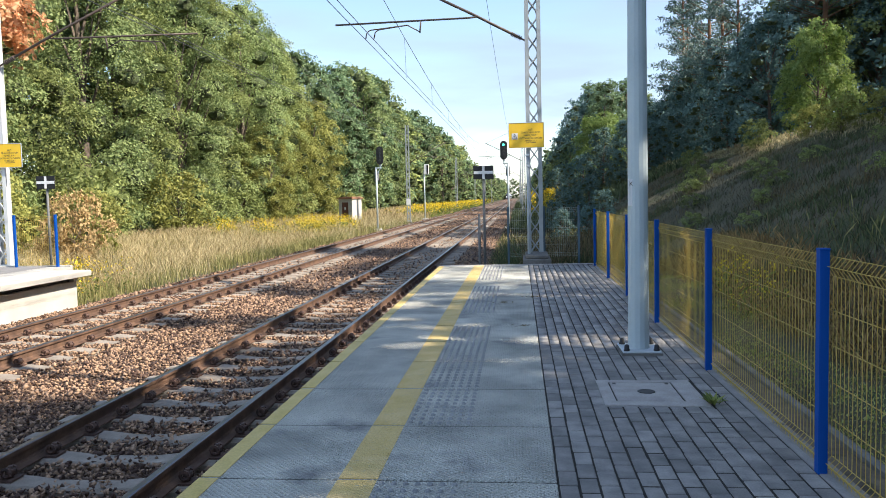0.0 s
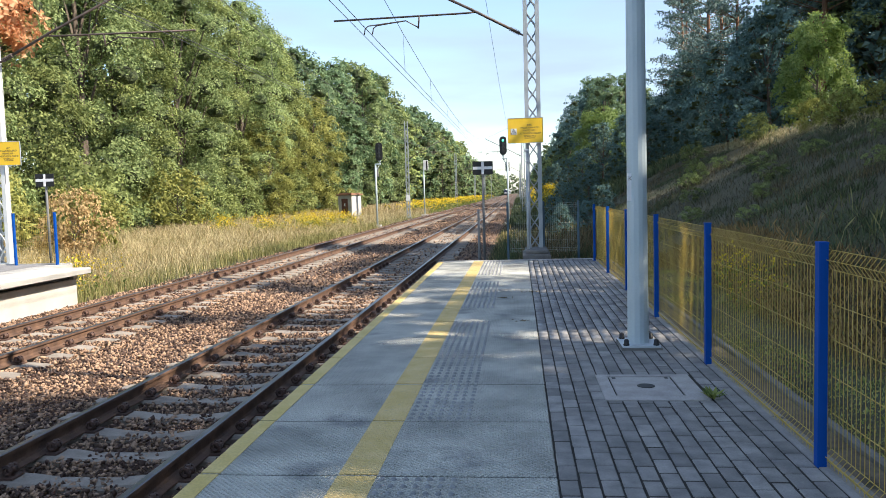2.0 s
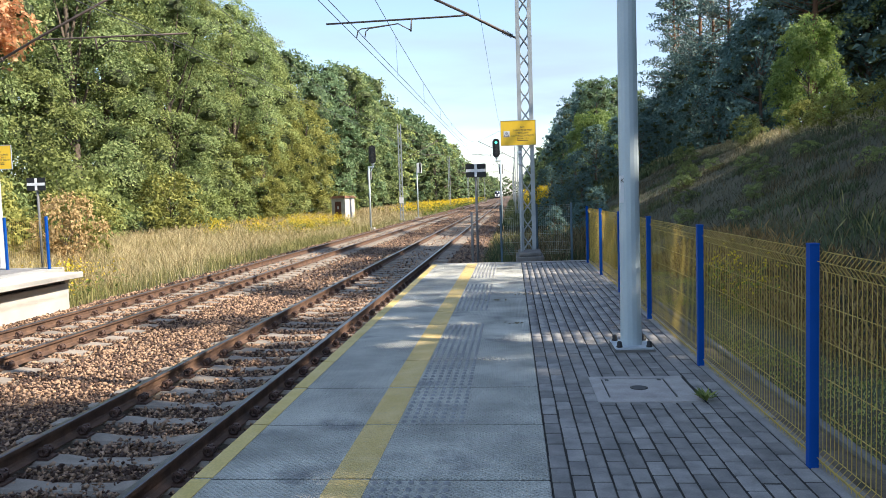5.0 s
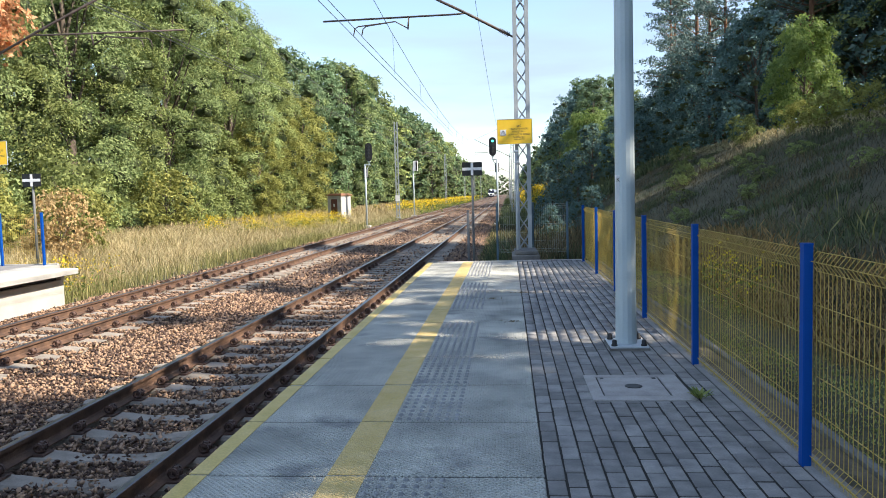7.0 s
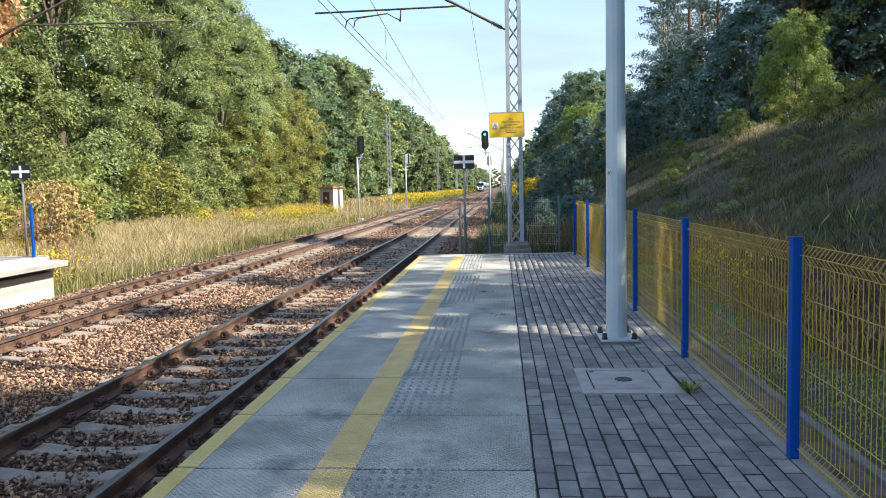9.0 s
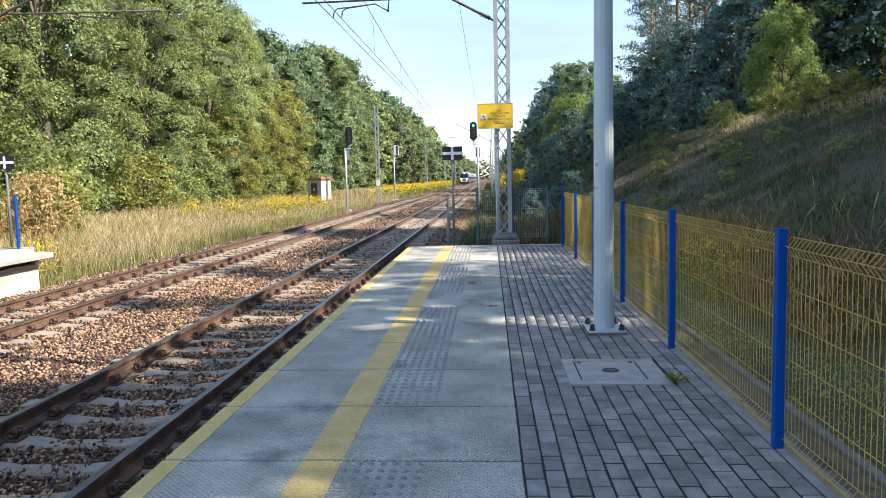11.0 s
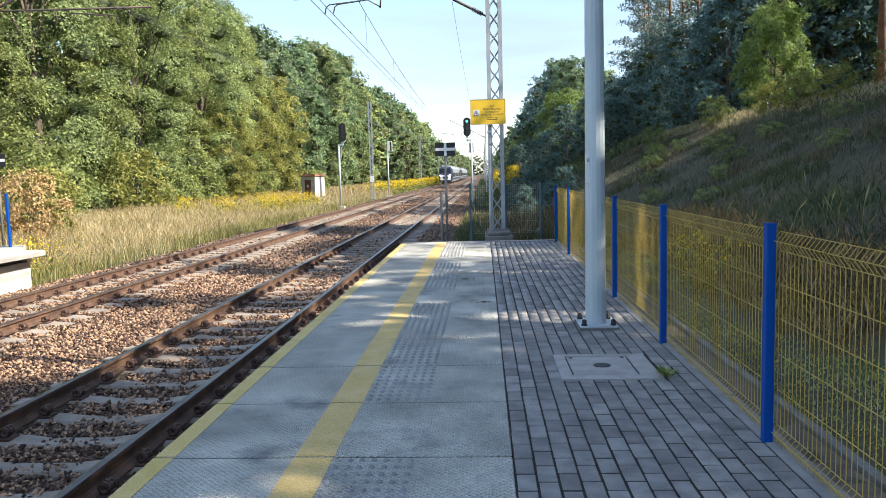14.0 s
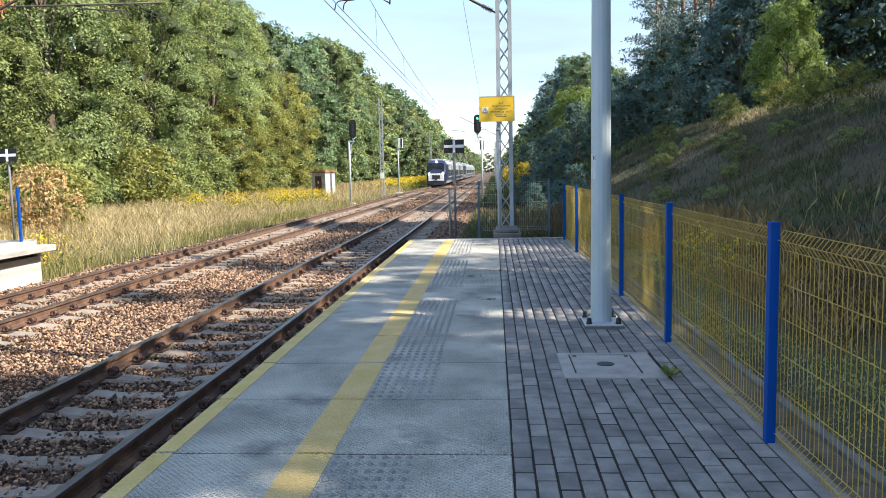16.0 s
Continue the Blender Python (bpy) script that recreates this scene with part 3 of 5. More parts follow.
def make_wires():
    for cx, masts, name in ((NEAR_X, R_MAST, "near"), (FAR_X, L_MAST, "far")):
        w = thing("overhead_line", "thin copper contact and messenger wires over the track", "overhead wire", group="overhead lines")
        for off in (-0.06, 0.13):
            bm = bmesh.new()
            tube(bm, [(cx + off, -46, 5.38), (cx + off, 14.2, 5.36), (cx + off, 76, 5.36), (cx + off, 380, 5.36)], 0.0085, 5)
            part("contact_wire", bm, M_CABLE, w)
        ys = [-46, 14.2, 76, 138, 200, 262, 324]
        pts = []
        for a, b in zip(ys, ys[1:]):
            for k in range(10):
                u = k / 10
                pts.append((cx, a + (b - a) * u, 7.05 - 1.15 * 4 * u * (1 - u)))
        bm = bmesh.new()
        tube(bm, pts, 0.009, 5)
        part("messenger_wire", bm, M_CABLE, w)
        for a, b in zip(ys[:4], ys[1:5]):
            for u in (0.1, 0.22, 0.34, 0.46, 0.58, 0.7, 0.82, 0.92):
                y = a + (b - a) * u
                bm = bmesh.new()
                tube(bm, [(cx + 0.03, y, 5.37), (cx, y, 7.05 - 1.15 * 4 * u * (1 - u))], 0.006, 4)
                part("dropper", bm, M_CABLE, w)
    w = thing("feeder_line", "single thin feeder wire along the masts", "overhead wire")
    pts = [(-1.1, -46 + 3 * k, 7.9 - 0.5 * 4 * ((k / 20) % 1) * (1 - (k / 20) % 1)) for k in range(0, 90)]
    bm = bmesh.new()
    tube(bm, pts, 0.007, 5)
    part("wire", bm, M_CABLE, w)


make_wires()
plate = thing("sign_plate", "small blank white plate on a catenary mast", "sign", (-11.35, 72.9, 1.22))
bm = bmesh.new()
box(bm, -0.22, -0.012, -0.3, 0.22, 0.0, 0.3, 0.003)
part("plate", bm, M_PAINTW, plate)


# ---- near platform ----
Y_END = 13.08


def make_slab_meshes():
    made = []
    for dots in (True, False):
        bm = bmesh.new()
        box(bm, -1.996, 0.009, -0.14, -0.004, 0.991, 0.0, 0.006)
        made.append(done("slab", bm, M_SLAB))
        bm = bmesh.new()
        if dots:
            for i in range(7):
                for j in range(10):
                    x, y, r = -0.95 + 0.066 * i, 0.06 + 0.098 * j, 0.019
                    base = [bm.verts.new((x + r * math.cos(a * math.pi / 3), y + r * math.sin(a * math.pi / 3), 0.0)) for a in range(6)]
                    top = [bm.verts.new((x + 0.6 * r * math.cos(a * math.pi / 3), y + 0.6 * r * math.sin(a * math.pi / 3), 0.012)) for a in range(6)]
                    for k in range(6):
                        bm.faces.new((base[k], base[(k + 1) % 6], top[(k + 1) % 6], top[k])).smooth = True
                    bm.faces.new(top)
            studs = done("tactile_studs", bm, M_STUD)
    bm = bmesh.new()
    box(bm, -1.205, 0.013, -0.002, -0.985, 0.987, 0.003)
    stripe = done("warning_stripe", bm, M_YELLOW)
    bm = bmesh.new()
    box(bm, -1.998, 0.013, -0.05, -1.885, 0.987, 0.0035)
    edge = done("edge_stripe", bm, M_EDGE)
    return made, studs, stripe, edge


def make_platform():
    p = thing("platform_1", "near platform of grey concrete slabs with a yellow warning stripe", "platform", kind="structure")
    bm = bmesh.new()
    extrude_y(bm, [(-1.72, -1.1), (-1.72, -0.14), (-1.9, -0.14), (-1.9, -0.145), (1.62, -0.145), (1.62, -0.5), (1.5, -1.1)], -14, Y_END)
    part("retaining_wall", bm, M_DARKWALL, p, "dark stained concrete platform wall")
    bm = bmesh.new()
    box(bm, -1.97, -13, -0.13, 0.0, Y_END - 0.02, -0.007)
    part("joint_filler", bm, M_JOINT, p, "dark dirt in the slab joints")
    (dotted, plain), studs, stripe, edge = make_slab_meshes()
    for n in range(-12, 13):
        s = part("slab", plain if n in (0, 5, 9) else dotted, None, p)
        s.matrix_basis = pose(0, 0.03 + n * 1.0035, random.uniform(-0.002, 0.001))
        if n not in (0, 5, 9):
            part("tactile_studs", studs, None, s, "rows of raised studs darkened for their shade")
        for nm, me, lb in (("warning_stripe", stripe, "worn yellow painted stripe"), ("edge_stripe", edge, "bright yellow painted edge")):
            part(nm, me, None, s, lb)
    bm = bmesh.new()
    box(bm, -1.95, Y_END, -0.5, 1.5, Y_END + 0.1, 0.012, 0.012)
    part("end_kerb", bm, M_HATCH, p, "low concrete kerb closing the platform end")
    return p


PLATFORM = make_platform()


def brick_mesh():
    bm = bmesh.new()
    box(bm, 0.005, 0.005, -0.06, 0.103, 0.204, 0.0, 0.005)
    return done("brick", bm, M_BRICK)


HATCH = (0.42, 1.53, 1.16, 2.3)
PLATE = (0.77, 3.33, 1.19, 3.95)


def make_paving():
    pv = thing("paving", "grey concrete block paving with dark open joints", "pavement", kind="structure")
    bm = bmesh.new()
    box(bm, 0.0, -14, -0.14, 1.406, Y_END, -0.002)
    part("bedding_sand", bm, M_JOINT, pv, "dark sand in the joints")
    me = brick_mesh()
    fv, ff = [], []
    quad = np.array([(0, 2, 3, 1), (4, 5, 7, 6), (0, 1, 5, 4), (2, 6, 7, 3), (0, 4, 6, 2), (1, 3, 7, 5)])
    rng = random.Random(8)
    for c in range(13):
        shift = (0.105 if c % 2 else 0.0) + rng.uniform(-0.02, 0.02)
        for r in range(-60, 68):
            x, y = 0.001 + c * 0.108, r * 0.211 + shift
            if y + 0.211 > Y_END:
                continue
            cx, cy = x + 0.054, y + 0.105
            if HATCH[0] - 0.03 < cx < HATCH[2] + 0.01 and HATCH[1] + 0.06 < cy < HATCH[3] - 0.06:
                continue
            z = rng.uniform(0.0, 0.005)
            if -0.7 <= y < 3.75:
                o = part("brick", me, None, pv)
                o.matrix_basis = pose(x, y, z, rng.uniform(-0.4, 0.4), rng.uniform(-0.5, 0.5), rng.uniform(-0.6, 0.6))
            else:
                b = len(fv)
                fv += [(x + a, y + d, h + z) for h in (-0.05, 0.0) for d in (0.006, 0.203) for a in (0.008, 0.1)]
                ff += (quad + b).tolist()
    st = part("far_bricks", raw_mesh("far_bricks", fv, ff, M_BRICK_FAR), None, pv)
    tagged(st, "grey paving blocks farther along", kind="stuff")
    bm = bmesh.new()
    box(bm, 1.41, -14, -0.5, 1.46, Y_END, 0.003, 0.004)
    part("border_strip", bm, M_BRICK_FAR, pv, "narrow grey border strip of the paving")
    bm = bmesh.new()
    box(bm, 1.463, -14, -0.5, 1.56, Y_END, -0.012, 0.006)
    part("edging", bm, M_EDGING, pv, "pale sandy concrete edging strip under the fence")
    bm = bmesh.new()
    box(bm, 1.79, -14, -0.6, 1.85, Y_END, -0.015, 0.012)
    part("kerb", bm, M_DARKWALL, pv, "dark weathered concrete kerb behind the fence")
    bm = bmesh.new()
    box(bm, 1.56, -14, -0.6, 1.78, Y_END, -0.05)
    part("gravel_strip", bm, M_DIRT, pv, "strip of brown dirt under the fence")


make_paving()


def make_hatch():
    h = thing("manhole_cover", "square concrete manhole cover in the paving", "manhole cover")
    bm = bmesh.new()
    a, b, c, d = HATCH
    for q in ((a, b, c, 1.65), (a, 2.235, c, d), (a, 1.65, 0.51, 2.235), (1.015, 1.65, c, 2.235)):
        box(bm, q[0], q[1], -0.08, q[2], q[3], 0.009)
    part("frame", bm, M_HATCH, h, "pale concrete frame")
    bm = bmesh.new()
    box(bm, 0.523, 1.664, -0.08, 1.002, 2.221, 0.008, 0.003)
    lid = part("lid", bm, M_HATCH, h)
    bm = bmesh.new()
    lathe(bm, [(0.068, -0.001), (0.068, 0.006), (0.055, 0.007), (0.05, 0.005)], 20, (0.772, 1.93, 0.005))
    part("centre_plug", bm, M_BLACK, lid, "dark round iron plug")
    for x in (0.555, 0.97):
        bm = bmesh.new()
        box(bm, x - 0.014, 2.16, 0.0, x + 0.014, 2.205, 0.0105)
        part("lifting_slot", bm, M_BLACK, lid)


make_hatch()


def make_lamp_post():
    lp = thing("lamp_post", "tall pale grey faceted metal lamp post bolted to the paving", "lamp post", (0.952, 3.49, 0.0))
    bm = bmesh.new()
    box(bm, -0.185, -0.22, -0.01, 0.195, 0.25, 0.024, 0.003)
    part("base_plate", bm, M_DARKWALL, lp, "dark grout bed under the post")
    bm = bmesh.new()
    box(bm, -0.175, -0.2, 0.024, 0.185, 0.23, 0.042, 0.003)
    part("flange", bm, M_GALV, lp)
    bm = bmesh.new()
    n = 14
    rings = [[bm.verts.new((r * math.cos(2 * math.pi * (k + 0.5) / n), r * math.sin(2 * math.pi * (k + 0.5) / n), z)) for k in range(n)] for r, z in ((0.103, 0.04), (0.1, 0.3), (0.07, 7.8))]
    for a, b in zip(rings, rings[1:]):
        for k in range(n):
            bm.faces.new((a[k], a[(k + 1) % n], b[(k + 1) % n], b[k]))
    bm.faces.new(rings[-1])
    part("shaft", bm, M_POLE, lp)
    bm = bmesh.new()
    tube(bm, [(0, 0, 7.75), (-0.4, 0, 8.0), (-0.7, 0, 8.02)], 0.03, 8)
    box(bm, -1.2, -0.13, 7.97, -0.65, 0.13, 8.07, 0.02)
    part("lantern", bm, M_GALV, lp)
    for x in (-0.135, 0.145):
        for y in (-0.16, 0.18):
            bm = bmesh.new()
            lathe(bm, [(0.03, 0.04), (0.03, 0.055), (0.024, 0.06), (0.023, 0.092), (0.011, 0.103)], 8, (x, y, 0))
            part("anchor_bolt", bm, M_BLACK, lp, "black capped anchor bolt")
    bm = bmesh.new()
    box(bm, -0.096, -0.07, 1.42, -0.046, -0.03, 1.68)
    return lp, part("sticker", bm, M_PAINTW, lp, "small white identification sticker")


LAMP_POST, STICKER = make_lamp_post()


# ---- fence ----
FOLDS = [(0.0, 0.0), (0.0, 0.02), (-0.035, 0.06), (0.0, 0.1), (0.0, 1.075), (-0.038, 1.13), (0.0, 1.18), (0.0, 1.184)]


def wire_meshes(length, material):
    up, across = bmesh.new(), bmesh.new()
    tube(up, [(x, 0, z) for x, z in FOLDS], 0.0021, 4, cap=False)
    tube(across, [(0, 0, 0), (0, length, 0)], 0.0026, 4, cap=False)
    return done("upright_wire", up, material), done("cross_wire", across, material), length


def wire_panel(parent, meshes, m, label):
    """One welded panel: its top wire, with the other wires under it."""
    up, across, length = meshes
    top = part("wire_panel", across, None, parent, label)
    top.matrix_basis = m @ pose(0.005, 0, 1.18)
    for x, z in ((0, 0.02), (-0.035, 0.06), (0, 0.1), (0, 0.3), (0, 0.5), (0, 0.7), (0, 0.89), (0, 1.075), (-0.038, 1.13)):
        part("cross_wire", across, None, top).matrix_basis = pose(x, 0, z - 1.18)
    n = int(length / 0.05)
    for i in range(n + 1):
        part("upright_wire", up, None, top).matrix_basis = pose(-0.005, i * length / n, -1.18)


def post_mesh(material, foot=-0.06):
    bm = bmesh.new()
    box(bm, -0.025, -0.03, foot, 0.025, 0.03, 1.218, 0.004)
    box(bm, -0.027, -0.032, 1.214, 0.027, 0.032, 1.226, 0.003)
    return done("post", bm, material)


FENCE_X, BAY = 1.428, 2.485


def make_fence():
    f = thing("fence", "yellow welded wire mesh fence on blue square posts", "fence", (FENCE_X, 0.235, 0))
    pm, pan = post_mesh(M_BLUE), wire_meshes(BAY - 0.05, M_WIRE)
    for i in range(-2, 6):
        part("post", pm, None, f, "blue painted steel post").matrix_basis = pose(0, i * BAY, 0)
        if i < 5:
            wire_panel(f, pan, pose(0.045, i * BAY + 0.025, 0), "yellow wire mesh panel with folded top edge")
    e = thing("end_fence", "weathered grey wire mesh fence closing the platform end", "fence", (FENCE_X, 14.48, 0.06))
    pm2, pan2 = post_mesh(M_TEAL, -1.0), wire_meshes(0.8, M_ENDWIRE)
    for k in (0.2, 1.02, 1.88):
        part("post", pm2, None, e, "grey-blue steel post").matrix_basis = pose(-k, 0, 0)
    for k in (0.21, 1.03):
        wire_panel(e, pan2, pose(-k, 0.03, 0, 0, 0, 90), "grey-green wire mesh panel")
    return f


make_fence()


# ---- signs ----
def text_mesh(body, size, material):
    cu = bpy.data.curves.new("lettering", "FONT")
    cu.body, cu.size, cu.extrude, cu.align_x, cu.align_y = body, size, 0.0008, "CENTER", "CENTER"
    ob = bpy.data.objects.new("lettering", cu)
    me = bpy.data.meshes.new_from_object(ob)
    bpy.data.objects.remove(ob)
    me.materials.clear()
    me.materials.append(material)
    return me


letter = part("lettering", text_mesh("K", 0.06, M_INK), None, STICKER, "dark printed letter")
letter.matrix_basis = pose(-0.071, -0.0708, 1.63, 90, 0, 0)


def make_warning_sign(at, label, back):
    """A yellow sheet on two clamps; its face looks along -y."""
    s = thing("warning_sign", label, "sign", at, "yellow warning signs")
    w, h = 0.405, 0.285
    bm = bmesh.new()
    box(bm, -w, -0.006, -h, w, 0.006, h, 0.002)
    part("sheet", bm, M_SIGN, s)
    bm = bmesh.new()
    for q in ((-w, -h - 0.01, w, -h), (-w, h, w, h + 0.01), (-w - 0.01, -h, -w, h), (w, -h, w + 0.01, h)):
        box(bm, q[0], -0.011, q[1], q[2], 0.011, q[3])
    part("rim", bm, M_GALV, s, "thin grey metal rim")
    bm = bmesh.new()
    box(bm, -0.34, -0.009, -0.09, -0.2, -0.0065, 0.05)
    panel = part("pictogram_panel", bm, M_PAINTW, s, "small white warning pictogram panel")
    bm = bmesh.new()
    tri = [(-0.33, -0.075), (-0.21, -0.075), (-0.27, 0.035)]
    for a, b in zip(tri, tri[1:] + tri[:1]):
        tube(bm, [(a[0], -0.0105, a[1]), (b[0], -0.0105, b[1])], 0.006, 4)
    tube(bm, [(-0.266, -0.0105, 0.0), (-0.279, -0.0105, -0.03), (-0.262, -0.0105, -0.032), (-0.272, -0.0105, -0.062)], 0.005, 4)
    part("triangle", bm, M_INK, panel)
    for body, z, x in (("SIEĆ", 0.125, 0.1), ("TRAKCYJNA POD", 0.06, 0.1), ("NAPIĘCIEM !", -0.005, 0.1), ("DOTKNIĘCIE GROZI", -0.07, 0.1), ("ŚMIERCIĄ !", -0.135, 0.1)):
        o = part("lettering", text_mesh(body, 0.056, M_INK), None, s, "dark printed words")
        o.matrix_basis = pose(x, -0.0072, z, 90, 0, 0)
    bm = bmesh.new()
    box(bm, -0.02, -0.0085, -0.185, 0.22, -0.0065, -0.172)
    part("print_bar", bm, M_INK, s)
    bm = bmesh.new()
    for z in (-0.15, 0.15):
        box(bm, back - 0.2, 0.006, z - 0.02, back + 0.2, 0.05, z + 0.02)
    part("clamp", bm, M_GALV, s)
    return s


make_warning_sign((0.01, 14.08, 2.955), "yellow high-voltage warning sign clamped to the lattice mast", 0.2)
make_warning_sign((-12.75, 13.75, 2.82), "yellow high-voltage warning sign on the opposite mast", -0.2)


def make_cross_board(at, foot, label):
    b = thing("marker_board", label, "sign", at, "black and white marker boards")
    bm = bmesh.new()
    box(bm, -0.242, -0.012, -0.16, 0.242, 0.012, 0.16, 0.004)
    board = part("board", bm, M_BLACK, b, "black board")
    bm = bmesh.new()
    box(bm, -0.03, -0.018, -0.15, 0.03, -0.0125, 0.15)
    for a, c in ((-0.232, -0.0305), (0.0305, 0.232)):
        box(bm, a, -0.018, -0.034, c, -0.0125, 0.034)
    part("white_cross", bm, M_PAINTW, board, "white painted cross")
    bm = bmesh.new()
    tube(bm, [(0, 0.04, foot - at[2]), (0, 0.04, 0.12)], 0.03, 8)
    part("post", bm, M_POST, b, "grey steel tube")
    bm = bmesh.new()
    for z in (-0.09, 0.09):
        box(bm, -0.06, 0.012, z - 0.015, 0.06, 0.075, z + 0.015)
    part("bracket", bm, M_GALV, b)
    return b


make_cross_board((-1.02, 14.3, 2.12), -0.95, "black marker board with a white cross beside the track")
make_cross_board((-11.85, 13.9, 2.14), -0.05, "black marker board with a white cross on the opposite platform end")


def make_posts():
    p = thing("steel_post", "grey steel tube post standing before the lattice mast", "post", (0.03, 13.75, 0))
    bm = bmesh.new()
    tube(bm, [(0, 0, -0.9), (0, 0, 2.46)], 0.034, 10)
    part("tube", bm, M_MAST, p)
    bm = bmesh.new()
    box(bm, -0.05, -0.05, 2.44, 0.05, 0.05, 2.5, 0.01)
    box(bm, -0.04, -0.05, 2.2, 0.06, 0.05, 2.24, 0.005)
    part("cap", bm, M_GALV, p)
    q = thing("short_post", "short dark steel post beside the marker board", "post", (-1.14, 14.25, 0))
    bm = bmesh.new()
    tube(bm, [(0, 0, -0.95), (0, 0, 1.14)], 0.032, 8)
    part("tube", bm, M_POST, q)


make_posts()


# ---- opposite platform ----
def make_far_platform():
    p = thing("platform_2", "opposite whitewashed concrete platform with an overhanging slab edge", "platform", (0, 0, 0.085), kind="structure")
    xe, ye, yk = -9.92, 12.45, 13.35
    bm = bmesh.new()
    box(bm, -10.97, -14, -0.13, xe, ye, 0.0, 0.012)
    part("edge_slab", bm, M_WHITE, p, "pale overhanging concrete edge slab")
    bm = bmesh.new()
    box(bm, -16.2, -14, -0.13, -10.972, yk, 0.0)
    part("deck", bm, M_CONC, p, "pale concrete deck slab")
    # The recess shadow is put into this block's dark concrete colour.
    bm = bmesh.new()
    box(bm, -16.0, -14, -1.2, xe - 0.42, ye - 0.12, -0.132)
    part("recess", bm, M_DARKWALL, p, "recess under the slab, its shadow painted dark")
    bm = bmesh.new()
    box(bm, xe - 0.42, -14, -1.2, xe - 0.3, ye - 0.12, -0.25, 0.008)
    box(bm, xe - 0.4, ye - 0.24, -0.25, xe - 0.29, ye - 0.1, -0.13)
    part("wall", bm, M_WHITE, p, "white concrete retaining wall")
    bm = bmesh.new()
    box(bm, -16.0, yk, -1.2, xe - 1.06, yk + 0.1, 0.03, 0.012)
    box(bm, -16.0, ye - 0.12, -1.2, -10.99, yk, -0.133)
    part("end_kerb", bm, M_CONC, p)
    bm = bmesh.new()
    box(bm, -16.0, -14, 0.0, -11.5, yk - 0.01, 0.006)
    part("paving", bm, M_BRICK_FAR, p, "grey block paving")
    s = thing("concrete_block", "broken white concrete block by the platform foot", "rubble", (xe - 0.14, ye + 0.05, -0.82))
    bm = bmesh.new()
    box(bm, -0.16, -0.12, -0.25, 0.1, 0.12, 0.0, 0.04)
    box(bm, -0.12, -0.1, 0.0, 0.16, 0.1, 0.1, 0.03)
    part("lump", bm, M_WHITE, s)
    f = thing("end_fence", "yellow wire mesh fence between two blue posts on the opposite platform", "fence", (-12.33, 13.3, 0.075))
    pm, pan = post_mesh(M_BLUE), wire_meshes(1.0, M_WIRE)
    for k in (0, 1.06):
        part("post", pm, None, f).matrix_basis = pose(k, 0, 0.05)
    wire_panel(f, pan, pose(0.03, 0.03, 0.05, 0, 0, -90), "yellow wire mesh panel")


make_far_platform()


# ---- signals, hut ----
M_GREEN = glow("green_lamp", (0.06, 0.95, 0.55), 1.8)
M_LENS = mat("dark_lens", (0.02, 0.02, 0.025), (0.04, 0.04, 0.045), 9, 60, 0.15, bump=0)


def make_signal(at, top, label, lit, side):
    s = thing("light_signal", label, "railway signal", at, "colour light signals")
    bm = bmesh.new()
    tube(bm, [(0, 0, -0.1), (0, 0, top - 0.9)], 0.072, 10)
    part("pole", bm, M_POLE, s, "pale grey pole")
    bm = bmesh.new()
    box(bm, -0.3, -0.3, -0.35, 0.3, 0.3, 0.04, 0.03)
    part("foundation", bm, M_CONC, s)
    bm = bmesh.new()
    box(bm, 0.0 if side > 0 else -0.4, -0.08, top - 1.0, 0.4 if side > 0 else 0.0, 0.08, top - 0.9, 0.02)
    tube(bm, [(0, 0, top - 1.5), (0.3 * side, 0, top - 1.0)], 0.03, 6)
    x = 0.3 * side
    tube(bm, [(x, 0.15, top - 0.98), (x, 0.15, top - 0.5)], 0.05, 8)
    box(bm, x - 0.1, 0.05, top - 0.78, x + 0.1, 0.22, top - 0.56, 0.02)
    part("bracket", bm, M_POLE, s)
    bm = bmesh.new()
    box(bm, -0.16, 0.08, top - 1.9, 0.16, 0.3, top - 1.2, 0.02)
    part("junction_box", bm, M_POST, s, "grey junction box")
    bm = bmesh.new()
    pts = []
    for k in range(24):
        a = 2 * math.pi * k / 24
        pts.append((x + 0.27 * math.cos(a), 0.27 * math.sin(a) + (0.42 if math.sin(a) > 0 else -0.42)))
    a = [bm.verts.new((u, -0.02, top + v)) for u, v in pts]
    b = [bm.verts.new((u, 0.03, top + v)) for u, v in pts]
    bm.faces.new(a), bm.faces.new(b[::-1])
    for k in range(24):
        bm.faces.new((a[k], b[k], b[(k + 1) % 24], a[(k + 1) % 24]))
    box(bm, x - 0.17, 0.03, top - 0.55, x + 0.17, 0.35, top + 0.55, 0.03)
    bmesh.ops.recalc_face_normals(bm, faces=bm.faces)
    head = part("signal_head", bm, M_BLACK, s, "black rounded signal head")
    for i, z in enumerate((0.4, 0.13, -0.14, -0.41)):
        bm = bmesh.new()
        tube(bm, [(x, -0.03, top + z), (x, -0.05, top + z)], 0.085, 12)
        part("lamp", bm, M_GREEN if (lit and i == 0) else M_LENS, head, "green lit lamp" if (lit and i == 0) else "dark lamp lens")
        bm = bmesh.new()
        tube(bm, [(x - 0.11, -0.03, top + z), (x - 0.1, -0.16, top + z + 0.04), (x, -0.2, top + z + 0.12), (x + 0.1, -0.16, top + z + 0.04), (x + 0.11, -0.03, top + z)], 0.015, 4)
        part("hood", bm, M_BLACK, head)
    return s


make_signal((-0.95, 53, -0.75), 5.7, "tall light signal showing green beside the track", True, -1)
